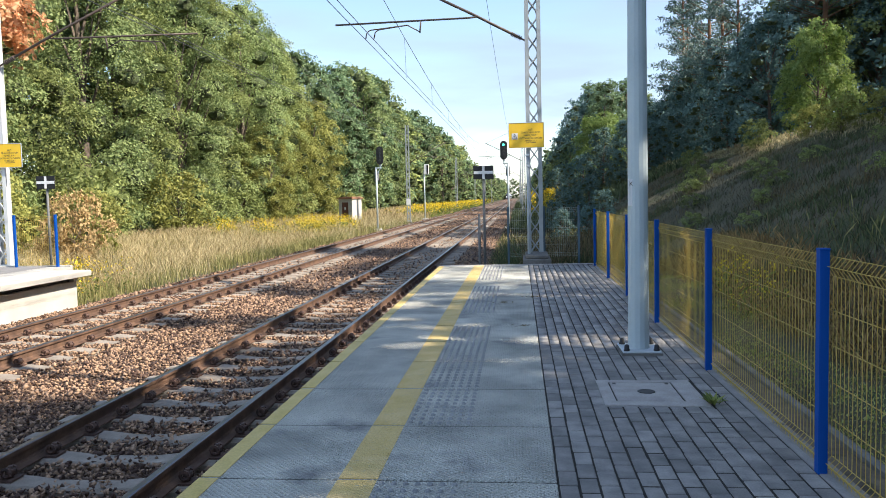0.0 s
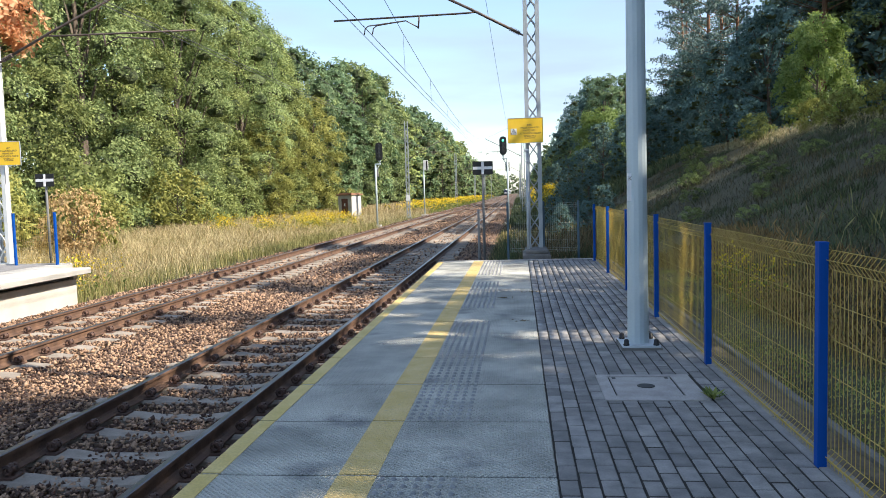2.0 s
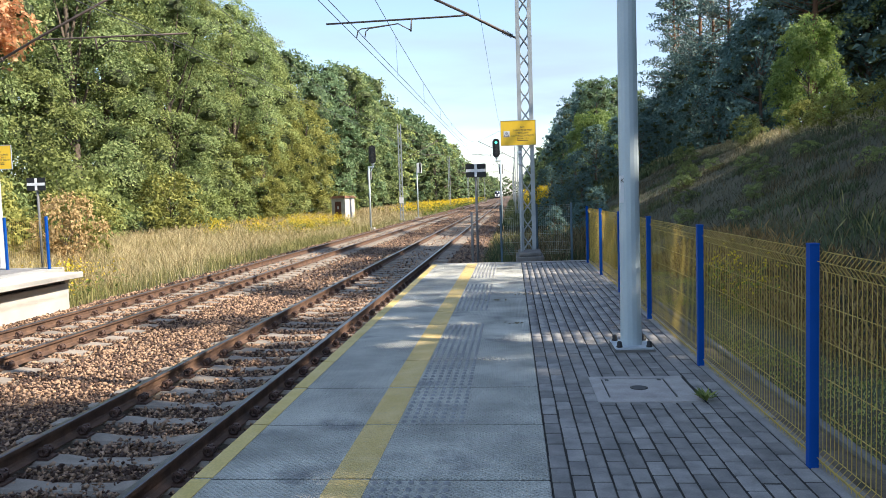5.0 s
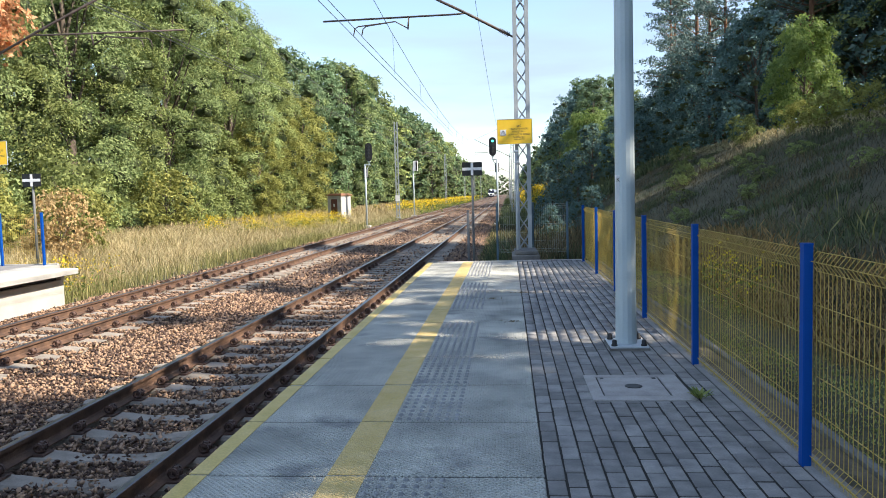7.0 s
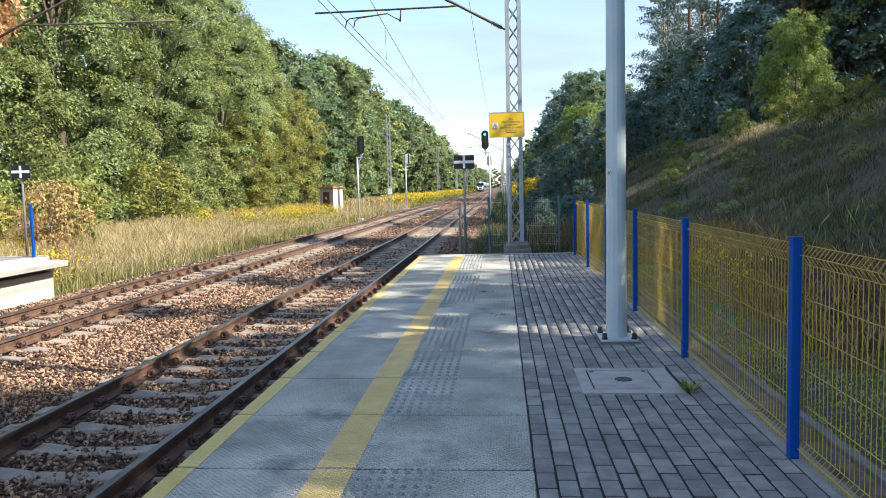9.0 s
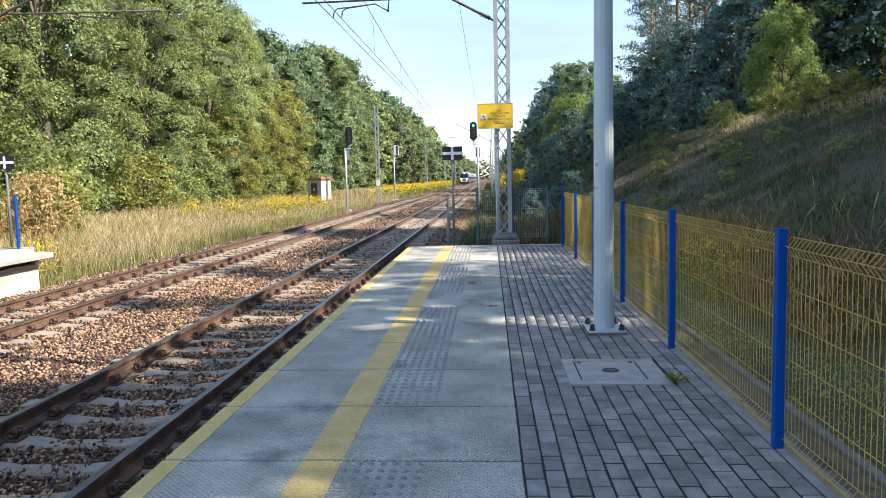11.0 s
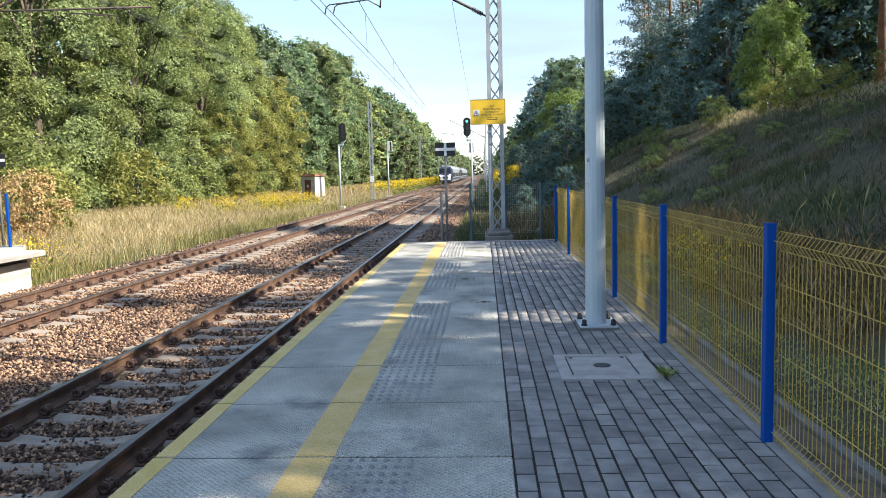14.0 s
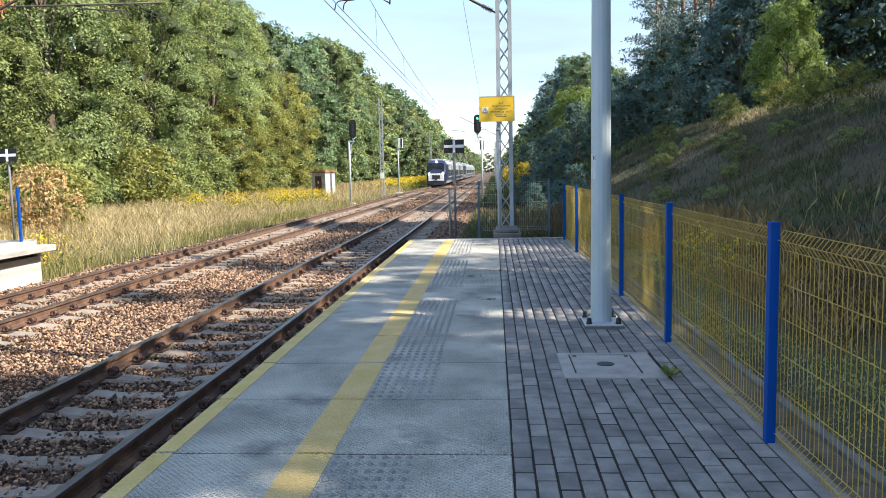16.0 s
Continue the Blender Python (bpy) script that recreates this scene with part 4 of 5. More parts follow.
make_signal((-10.95, 53.5, -0.75), 5.6, "unlit light signal on a pale pole beside the far track", False, 1)


def make_small_signal():
    s = thing("route_indicator", "small pale indicator box on a thin pole beside the far track", "railway signal", (-10.55, 80, -0.75))
    bm = bmesh.new()
    tube(bm, [(0, 0, -0.1), (0, 0, 5.3)], 0.075, 8)
    part("pole", bm, M_POLE, s)
    bm = bmesh.new()
    box(bm, 0.0, -0.15, 4.9, 0.5, 0.15, 6.0, 0.02)
    part("box", bm, M_PAINTW, s)
    bm = bmesh.new()
    box(bm, 0.3, -0.17, 4.95, 0.48, -0.152, 5.95)
    part("screen", bm, M_BLACK, s)
    bm = bmesh.new()
    box(bm, -0.35, -0.35, -0.4, 0.35, 0.35, 0.05, 0.03)
    part("foundation", bm, M_CONC, s)


make_small_signal()
M_ROOF = mat("brown_roof_sheet", (0.2, 0.1, 0.06), (0.32, 0.17, 0.1), 3, 30, 0.7)
M_DOOR = mat("brown_door_paint", (0.1, 0.035, 0.025), (0.16, 0.06, 0.04), 3, 30, 0.6)


def make_hut():
    h = thing("relay_hut", "small white concrete hut with a brown door and roof", "hut", (-17.85, 75, -0.95), rz=-30)
    h.scale = (1, 1, 1.12)
    bm = bmesh.new()
    box(bm, -0.95, -0.75, -0.2, 0.95, 0.75, 2.3, 0.02)
    part("wall", bm, M_WHITE, h)
    bm = bmesh.new()
    box(bm, -1.08, -0.9, 2.3, 1.08, 0.9, 2.42, 0.02)
    box(bm, -0.9, -0.7, 2.42, 0.9, 0.7, 2.52, 0.02)
    part("roof", bm, M_ROOF, h)
    bm = bmesh.new()
    box(bm, -0.45, -0.79, 0.0, 0.42, -0.752, 2.0, 0.01)
    d = part("door", bm, M_DOOR, h)
    bm = bmesh.new()
    box(bm, -0.1, -0.8, 1.3, 0.08, -0.791, 1.55)
    part("door_sign", bm, M_PAINTW, d)


make_hut()


# ---- train ----
M_TBLUE = mat("dark_blue_coach_paint", (0.02, 0.028, 0.065), (0.028, 0.04, 0.09), 1, 20, 0.3, 0.1, bump=0)
M_TSILV = mat("silver_coach_paint", (0.34, 0.38, 0.42), (0.44, 0.48, 0.52), 1, 20, 0.35, 0.3, bump=0)
M_TGLASS = mat("coach_window_glass", (0.02, 0.025, 0.035), (0.03, 0.035, 0.05), 1, 20, 0.08, 0.0, bump=0)
M_TUNDER = mat("coach_underframe", (0.03, 0.03, 0.032), (0.06, 0.058, 0.055), 2, 20, 0.7)
M_TROOF = mat("coach_roof", (0.3, 0.32, 0.34), (0.4, 0.42, 0.43), 2, 20, 0.6)
M_BEAM = glow("headlight", (1.0, 0.93, 0.8), 25.0)


def coach_section(scale=1.0, z0=0.35, top=3.6):
    w = 1.42 * scale
    return [(-w * 0.92, z0), (-w, z0 + 0.5), (-w, z0 + 1.9), (-w * 0.97, top - 0.55), (-w * 0.8, top - 0.14), (-w * 0.45, top), (w * 0.45, top), (w * 0.8, top - 0.14), (w * 0.97, top - 0.55), (w, z0 + 1.9), (w, z0 + 0.5), (w * 0.92, z0)]


def loft(bm, rings):
    rs = [[bm.verts.new(p) for p in r] for r in rings]
    n = len(rs[0])
    for a, b in zip(rs, rs[1:]):
        for k in range(n):
            bm.faces.new((a[k], a[(k + 1) % n], b[(k + 1) % n], b[k]))
    bm.faces.new(rs[0][::-1]), bm.faces.new(rs[-1])
    bmesh.ops.recalc_face_normals(bm, faces=bm.faces)


def make_train():
    """An electric multiple unit; its front stands at the origin and it trails along +y."""
    t = thing("train", "dark blue and silver electric multiple unit with lit headlights", "train", (FAR_X, 560, RAIL_Z))
    length, gap = 19.0, 0.5
    for c in range(8):
        y0 = c * (length + gap)
        front = 1.9 if c == 0 else 0.0
        bm = bmesh.new()
        loft(bm, [[(x, y, z) for x, z in coach_section()] for y in (y0 + front, y0 + length)])
        body = part("coach_body", bm, M_TBLUE if c == 3 else M_TSILV, t, "dark blue coach body" if c == 3 else "silver coach body")
        for s in (-1, 1):
            for k in range(7):
                bm = bmesh.new()
                y = y0 + front + 0.9 + k * 2.35 + (3.0 if c == 0 and k == 0 else 0.0)
                if c == 0 and k == 1:
                    continue
                xo = s * 1.422
                box(bm, min(xo, xo + s * 0.012), y, 1.35, max(xo, xo + s * 0.012), y + 1.9, 2.25)
                part("window", bm, M_TGLASS, body, "dark coach window")
            bm = bmesh.new()
            box(bm, min(s * 1.424, s * 1.432), y0 + front, 0.75, max(s * 1.424, s * 1.432), y0 + length, 1.1)
            part("side_stripe", bm, M_TSILV if c == 3 else M_TBLUE, body)
            if c == 0:
                bm = bmesh.new()
                box(bm, min(s * 1.424, s * 1.434), y0 + front, 1.12, max(s * 1.424, s * 1.434), y0 + front + 3.4, 2.95)
                part("blue_panel", bm, M_TBLUE, body, "dark blue panel behind the cab")
        bm = bmesh.new()
        box(bm, -0.9, y0 + 3, 3.55, 0.9, y0 + length - 3, 3.8, 0.08)
        part("roof_equipment", bm, M_TROOF, body, "grey roof boxes")
        for k in (y0 + 2.6, y0 + length - 2.6):
            bm = bmesh.new()
            box(bm, -1.2, k - 1.6, 0.25, 1.2, k + 1.6, 0.75, 0.05)
            for a in (-1.1, 1.1):
                for s in (-0.75, 0.75):
                    tube(bm, [(s - 0.06, k + a, 0.43), (s + 0.06, k + a, 0.43)], 0.43, 16)
            part("bogie", bm, M_TUNDER, t, "dark bogie with steel wheels")
        if c < 7:
            bm = bmesh.new()
            loft(bm, [[(x * 0.9, y, z) for x, z in coach_section(1, 0.5, 3.4)] for y in (y0 + length, y0 + length + gap)])
            part("gangway", bm, M_TUNDER, t)
    bm = bmesh.new()
    rings = []
    for y, sc, z0, top in ((0.0, 0.8, 0.3, 1.75), (0.12, 0.9, 0.26, 2.05), (0.45, 0.95, 0.25, 2.62), (0.95, 0.98, 0.28, 3.2), (1.5, 1.0, 0.32, 3.52), (1.9, 1.0, 0.35, 3.6)):
        rings.append([(x, y, z) for x, z in coach_section(sc, z0, max(top, z0 + 1.4) if top < 1.7 else top)] if top > 2.6 else [(x, y, z0 + (z - 0.35) * (top - z0) / 3.25) for x, z in coach_section(sc)])
    loft(bm, rings)
    nose = part("nose", bm, M_TBLUE, t, "sloping blue cab nose")
    bm = bmesh.new()
    prof = [(0.2, 1.98), (0.46, 2.6), (0.92, 3.16)]
    vs = [[bm.verts.new((sx * w, y - 0.07, z)) for sx in (-1, -0.5, 0.5, 1)] for (y, z), w in zip(prof, (1.16, 1.14, 0.98))]
    for a, b in zip(vs, vs[1:]):
        for k in range(3):
            bm.faces.new((a[k], a[k + 1], b[k + 1], b[k]))
    bmesh.ops.solidify(bm, geom=bm.faces[:], thickness=0.03)
    part("windscreen", bm, M_TGLASS, nose, "large dark windscreen")
    bm = bmesh.new()
    box(bm, -1.08, -0.05, 0.72, 1.08, 0.12, 1.72, 0.04)
    part("front_panel", bm, M_PAINTW, nose, "pale silver front panel")
    bm = bmesh.new()
    box(bm, -0.55, -0.09, 1.0, 0.55, -0.051, 1.5, 0.03)
    part("grille", bm, M_TBLUE, nose, "blue panel between the headlights")
    for s in (-1, 1):
        bm = bmesh.new()
        tube(bm, [(s * 0.1, 0.18, 2.08), (s * 0.3, 0.12, 2.5)], 0.02, 4)
        part("wiper", bm, M_TUNDER, nose)
    bm = bmesh.new()
    box(bm, -1.15, 0.02, 0.12, 1.15, 0.6, 0.75, 0.06)
    tube(bm, [(0, -0.25, 0.95), (0, 0.1, 0.95)], 0.16, 10)
    part("coupler_skirt", bm, M_TUNDER, nose, "dark skirt and coupler")
    for x, y, z, r in ((-0.98, -0.06, 1.72, 0.12), (0.98, -0.06, 1.72, 0.12), (0.0, 1.0, 3.36, 0.1)):
        bm = bmesh.new()
        tube(bm, [(x, y, z), (x, y + 0.12, z)], r, 12)
        part("headlight", bm, M_BEAM, nose, "bright lit headlight")
    bm = bmesh.new()
    for s in (-0.5, 0.5):
        tube(bm, [(s, 9, 3.78), (s * 0.9, 10.2, 4.5), (s * 1.2, 9.2, 5.45)], 0.03, 5)
    tube(bm, [(-0.9, 9.2, 5.5), (0.9, 9.2, 5.5)], 0.04, 6)
    part("pantograph", bm, M_TUNDER, t, "raised pantograph")
    return t


TRAIN = make_train()


# ---- trees ----
def crown_points(rng, blobs, per, shell=0.55):
    ps, ns = [], []
    for (cx, cy, cz, rx, ry, rz) in blobs:
        d = sphere_points(per, rng)
        d[:, 2] = np.where(d[:, 2] < -0.55, -d[:, 2], d[:, 2])
        k = rng.uniform(shell, 1.0, (per, 1)) ** 0.6
        ps.append(np.array([cx, cy, cz]) + d * k * np.array([rx, ry, rz]))
        ns.append(unit(d + rng.normal(size=(per, 3)) * 0.4 + np.array([0, 0, 0.35])))
    return np.concatenate(ps), np.concatenate(ns)


def spray_points(rng, blobs, sprays, leaves, reach):
    """Leaves gathered on drooping sprays, the sprays gathered round the outside of each bough."""
    ps, ns = [], []
    for (cx, cy, cz, rx, ry, rz) in blobs:
        d = sphere_points(sprays, rng)
        d[:, 2] = np.where(d[:, 2] < -0.35, -d[:, 2], d[:, 2])
        at = np.array([cx, cy, cz]) + d * rng.uniform(0.6, 1.08, (sprays, 1)) * np.array([rx, ry, rz])
        face = unit(d * np.array([0.8, 0.8, 0.35]) + np.array([0, 0, 0.45]) + rng.normal(size=(sprays, 3)) * 0.22)
        u = unit(np.cross(face, rng.normal(size=(sprays, 3))))
        w = np.cross(face, u)
        q = rng.normal(size=(sprays, leaves, 3)) * np.array([0.5, 0.34, 0.13]) * rng.uniform(0.6, 1.25, (sprays, 1, 1)) * reach
        q[:, :, 2] -= 0.35 * (q[:, :, 0] ** 2 + q[:, :, 1] ** 2) / reach
        p = at[:, None] + q[:, :, :1] * u[:, None] + q[:, :, 1:2] * w[:, None] + q[:, :, 2:] * face[:, None]
        n = face[:, None] + rng.normal(size=(sprays, leaves, 3)) * 0.42
        ps.append(p.reshape(-1, 3)), ns.append(unit(n.reshape(-1, 3)))
    return np.concatenate(ps), np.concatenate(ns)


def leaflets(name, p, nrm, size, material, rng, core=None):
    """Pointed three-cornered leaves at the points p facing nrm."""
    n = len(p)
    u = unit(np.cross(nrm, rng.normal(size=(n, 3))))
    w = np.cross(nrm, u)
    s = size * rng.uniform(0.6, 1.4, (n, 1))
    v = np.stack([p + u * s * 1.25, p - u * s * 0.6 + w * s * 0.8, p - u * s * 0.6 - w * s * 0.8], 1).reshape(-1, 3)
    f = np.arange(3 * n).reshape(n, 3)
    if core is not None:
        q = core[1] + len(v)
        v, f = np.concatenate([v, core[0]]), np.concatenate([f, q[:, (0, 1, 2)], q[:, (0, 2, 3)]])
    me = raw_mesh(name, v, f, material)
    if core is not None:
        me.materials.append(M_CORE_SHADE)
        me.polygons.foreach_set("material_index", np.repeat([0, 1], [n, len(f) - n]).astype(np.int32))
    return me


def broad_tree_meshes(seed, height, width, blobs_n, per, leaf, material, low=0.12, dense=0.54, sprays=8, reach=0.8):
    """Trunk with limbs, and a crown of boughs made of leafy sprays with gaps between them."""
    rng = np.random.default_rng(seed)
    blobs = []
    for i in range(blobs_n):
        u = (i + 0.5) / blobs_n
        z = height * (low + (0.96 - low) * u)
        env = width * 0.5 * math.sin(math.pi * min(max(0.1 + 0.86 * u, 0), 1)) ** 0.65
        a = i * 2.39996 + rng.uniform(-0.4, 0.4)
        r = env * rng.uniform(0.5, 0.98)
        s = width * rng.uniform(0.12, 0.23)
        blobs.append((r * math.cos(a), r * math.sin(a), z, s, s, s * rng.uniform(0.55, 0.85)))
    p, n = spray_points(rng, blobs, sprays, max(6, per // sprays), reach)
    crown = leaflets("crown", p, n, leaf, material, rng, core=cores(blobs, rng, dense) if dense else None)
    bm = bmesh.new()
    lean = rng.uniform(-0.4, 0.4, 2)
    tube(bm, [(lean[0] * k, lean[1] * k, -0.5 + height * 0.9 * k) for k in (0, 0.15, 0.35, 0.6, 0.85, 1)], height * 0.018, 7, height * 0.003)
    for b in blobs[::max(1, blobs_n // 14)]:
        z0 = b[2] * 0.62
        k = z0 / (height * 0.9)
        tube(bm, [(lean[0] * k, lean[1] * k, z0), (b[0] * 0.45, b[1] * 0.45, b[2] * 0.78), (b[0] * 0.95, b[1] * 0.95, b[2])], height * 0.006, 4, height * 0.0015)
    return done("trunk", bm, M_BARK), crown


def pine_meshes(seed, height, layers, per, bare, spread, material):
    """Straight trunk, bare below, with ragged tiers of needle sprays."""
    rng = np.random.default_rng(seed)
    blobs, limbs = [], []
    for i in range(layers):
        u = i / (layers - 1)
        z = height * (bare + (0.99 - bare) * u)
        reach = spread * (1 - 0.72 * u) * rng.uniform(0.6, 1.1)
        for k in range(rng.integers(2, 5) if u < 0.9 else 1):
            a = rng.uniform(0, 2 * math.pi)
            for f in (0.55, 1.0):
                blobs.append((reach * f * math.cos(a), reach * f * math.sin(a), z + 0.25 * f, 0.4 + 0.11 * reach, 0.4 + 0.11 * reach, 0.22 + 0.04 * reach))
            limbs.append(((0, 0, z - 0.4), (reach * math.cos(a), reach * math.sin(a), z + 0.2)))
    p, n = crown_points(rng, blobs, per, 0.2)
    along = unit(rng.normal(size=p.shape) + np.array([0, 0, 0.3]))
    crown = leaf_mesh("crown", p, n, 0.17, material, rng, slim=0.28, fold=0.1, along=along)
    bm = bmesh.new()
    tube(bm, [(0, 0, -0.5), (0.1, 0, height * 0.5), (0, 0.05, height * 0.97)], height * 0.012, 8, height * 0.003)
    for a, b in limbs:
        tube(bm, [a, b], 0.035, 4, 0.012)
    return done("trunk", bm, M_PINEBARK), crown


def plant(meshes, x, y, label, category, group, scale=1.0, rz=0.0, sz=None):
    t = new("tree" if category == "tree" else "bush")
    tagged(t, label, category, group)
    t.matrix_basis = Matrix.LocRotScale((x, y, ground_z(x, y) - 0.1), Euler((0, 0, rz)), (scale, scale, sz or scale))
    part("trunk", meshes[0], None, t)
    part("crown", meshes[1], None, t)
    return t


rt = random.Random(12)
GREEN = [broad_tree_meshes(21 + i, 20, 8.8, 58, 960, 0.076, M_LEAF[(0, 1, 0, 1)[i]], 0.03, 0.42, 16, 0.95) for i in range(4)]
YELLOW = broad_tree_meshes(31, 16, 8.5, 40, 680, 0.1, M_LEAF[2], 0.1, 0.26, 12, 0.95)
RUST = broad_tree_meshes(32, 11, 6, 22, 420, 0.1, M_LEAF[3], 0.62, 0, 10, 0.6)
LOW = [broad_tree_meshes(41 + i, 20, 9.5, 42, 260, 0.16, M_LEAF[(5, 0, 2)[i]], 0.05, 0.44, 10, 1.0) for i in range(3)]
TINY = [broad_tree_meshes(45 + i, 20, 11, 18, 50, 0.44, M_LEAF[(0, 5)[i]], 0.03, 0.7, 6, 1.6) for i in range(2)]
MID = [broad_tree_meshes(48 + i, 20, 10, 36, 90, 0.27, M_LEAF[(5, 1)[i]], 0.03, 0.55, 6, 1.2) for i in range(2)]
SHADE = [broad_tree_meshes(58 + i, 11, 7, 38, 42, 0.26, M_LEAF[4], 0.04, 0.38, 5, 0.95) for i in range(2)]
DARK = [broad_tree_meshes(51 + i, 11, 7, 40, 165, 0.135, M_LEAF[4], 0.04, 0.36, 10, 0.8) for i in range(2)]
LIME = broad_tree_meshes(55, 7, 5.5, 42, 560, 0.075, M_LEAF_LIME, 0.1, 0, 9, 0.6)
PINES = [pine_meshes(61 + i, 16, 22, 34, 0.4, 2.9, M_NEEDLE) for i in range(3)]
BUSH = [broad_tree_meshes(71 + i, 2.6, 3.0, 16, 210, 0.06, (M_LEAF[1], M_LEAF_TAN, M_LEAF[2])[i], 0.12, 0, 8, 0.4) for i in range(3)]

SHRUB = broad_tree_meshes(75, 2.6, 3.2, 12, 170, 0.07, M_LEAF[1], 0.1, 0, 7, 0.4)

# Forest edge along the left side.
for i in range(13):
    y = 31 + 6.6 * i + rt.uniform(-1, 1)
    x = -29 + rt.uniform(-2.5, 2.0)
    plant(GREEN[i % 4] if i < 9 else LOW[i % 2], x, y, "tall green broadleaf tree at the forest edge", "tree", "forest edge trees", rt.uniform(1.0, 1.2), rt.uniform(0, 6.28))
for i in range(6):
    y = 52 + 10 * i + rt.uniform(-2, 2)
    plant(MID[i % 2], -38 + rt.uniform(-2, 2), y, "tall green tree inside the forest", "tree", "forest trees", rt.uniform(1.1, 1.3), rt.uniform(0, 6.28))
for i in range(36):
    y = 116 + 7.5 * i + rt.uniform(-2, 2)
    plant((LOW if y < 165 else MID)[i % 2], -29 + rt.uniform(-2, 2), y, "distant green tree of the forest edge", "tree", "far forest edge trees", rt.uniform(1.12, 1.36), rt.uniform(0, 6.28))
for x, y, s in ((-25.5, 88, 0.9), (-24.5, 69, 0.62), (-25, 80, 0.7)):
    plant(YELLOW, x, y, "broadleaf tree turning yellow at the forest edge", "tree", "yellowing trees", s, rt.uniform(0, 6.28))
plant(RUST, -26.6, 28.6, "broadleaf tree with orange autumn leaves", "tree", "autumn trees", 1.28, 1.0)
plant(BUSH[1], -18.0, 25.3, "rust-brown bush at the edge of the meadow", "bush", "autumn bushes", 0.85, 0.5, sz=1.15)
plant(BUSH[1], -18.9, 25.2, "rust-brown bush at the edge of the meadow", "bush", "autumn bushes", 0.62, 2.5)
plant(BUSH[2], -19.5, 28.5, "yellow-green bush at the edge of the meadow", "bush", "green bushes", 1.2, 0.9)
for i in range(14):
    plant((SHRUB, BUSH[2], SHRUB)[i % 3], -24.5 + rt.uniform(-1.5, 1.5), 20 + 7 * i, "green bush under the forest edge", "bush", "green bushes", rt.uniform(1.0, 1.9), rt.uniform(0, 6.28))

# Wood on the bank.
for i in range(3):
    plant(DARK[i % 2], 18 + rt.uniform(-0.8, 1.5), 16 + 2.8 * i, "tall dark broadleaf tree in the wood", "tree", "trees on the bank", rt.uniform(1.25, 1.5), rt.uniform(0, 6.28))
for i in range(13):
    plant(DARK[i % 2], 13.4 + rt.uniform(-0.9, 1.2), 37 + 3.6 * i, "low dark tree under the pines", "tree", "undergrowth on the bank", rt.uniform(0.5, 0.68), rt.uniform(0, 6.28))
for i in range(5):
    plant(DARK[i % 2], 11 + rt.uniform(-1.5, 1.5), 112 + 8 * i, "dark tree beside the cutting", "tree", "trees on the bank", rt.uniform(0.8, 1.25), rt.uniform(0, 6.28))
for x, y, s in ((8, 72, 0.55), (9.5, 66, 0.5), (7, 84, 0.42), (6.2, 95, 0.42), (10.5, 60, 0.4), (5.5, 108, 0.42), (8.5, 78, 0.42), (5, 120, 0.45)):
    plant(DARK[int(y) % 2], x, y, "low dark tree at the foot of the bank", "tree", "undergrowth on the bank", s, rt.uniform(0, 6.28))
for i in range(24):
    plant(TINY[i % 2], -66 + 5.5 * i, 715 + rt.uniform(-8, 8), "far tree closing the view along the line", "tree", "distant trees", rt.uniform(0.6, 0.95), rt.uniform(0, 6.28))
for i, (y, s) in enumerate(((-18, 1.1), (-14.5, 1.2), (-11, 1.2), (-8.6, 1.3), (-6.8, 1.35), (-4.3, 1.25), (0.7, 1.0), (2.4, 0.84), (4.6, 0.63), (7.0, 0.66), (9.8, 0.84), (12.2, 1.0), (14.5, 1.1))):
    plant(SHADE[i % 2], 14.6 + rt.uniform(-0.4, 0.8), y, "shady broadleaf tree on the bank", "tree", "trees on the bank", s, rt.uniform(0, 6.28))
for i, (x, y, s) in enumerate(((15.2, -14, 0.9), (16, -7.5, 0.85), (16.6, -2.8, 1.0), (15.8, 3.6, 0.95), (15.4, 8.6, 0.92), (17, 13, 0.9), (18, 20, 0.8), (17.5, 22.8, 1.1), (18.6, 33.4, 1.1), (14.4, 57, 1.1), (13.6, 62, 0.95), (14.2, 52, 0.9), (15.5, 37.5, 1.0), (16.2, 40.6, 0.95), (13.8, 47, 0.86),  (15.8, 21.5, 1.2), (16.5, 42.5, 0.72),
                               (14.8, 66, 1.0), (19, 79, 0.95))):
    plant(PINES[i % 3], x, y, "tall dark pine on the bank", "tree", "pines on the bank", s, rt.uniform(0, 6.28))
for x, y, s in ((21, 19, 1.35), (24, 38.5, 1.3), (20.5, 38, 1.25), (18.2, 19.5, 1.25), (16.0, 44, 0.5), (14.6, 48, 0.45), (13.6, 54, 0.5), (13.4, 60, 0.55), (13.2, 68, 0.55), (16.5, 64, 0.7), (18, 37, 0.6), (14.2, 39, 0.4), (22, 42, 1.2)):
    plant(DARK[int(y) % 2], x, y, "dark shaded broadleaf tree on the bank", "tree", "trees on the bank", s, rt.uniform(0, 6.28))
for i in range(44):
    y = 205 + 11 * i
    plant(TINY[i % 2], -19 + 0.012 * (y - 205) + rt.uniform(-2, 2), y, "distant green tree near the far track", "tree", "distant trees", rt.uniform(0.58, 0.82), rt.uniform(0, 6.28))
for i in range(40):
    y = 118 + 13 * i
    plant((LOW if i < 4 else TINY)[i % 2], 7.2 + 0.004 * (y - 118) + rt.uniform(-1, 2.5), y, "distant dark tree close to the track", "tree", "distant trees", rt.uniform(0.38, 0.55), rt.uniform(0, 6.28))
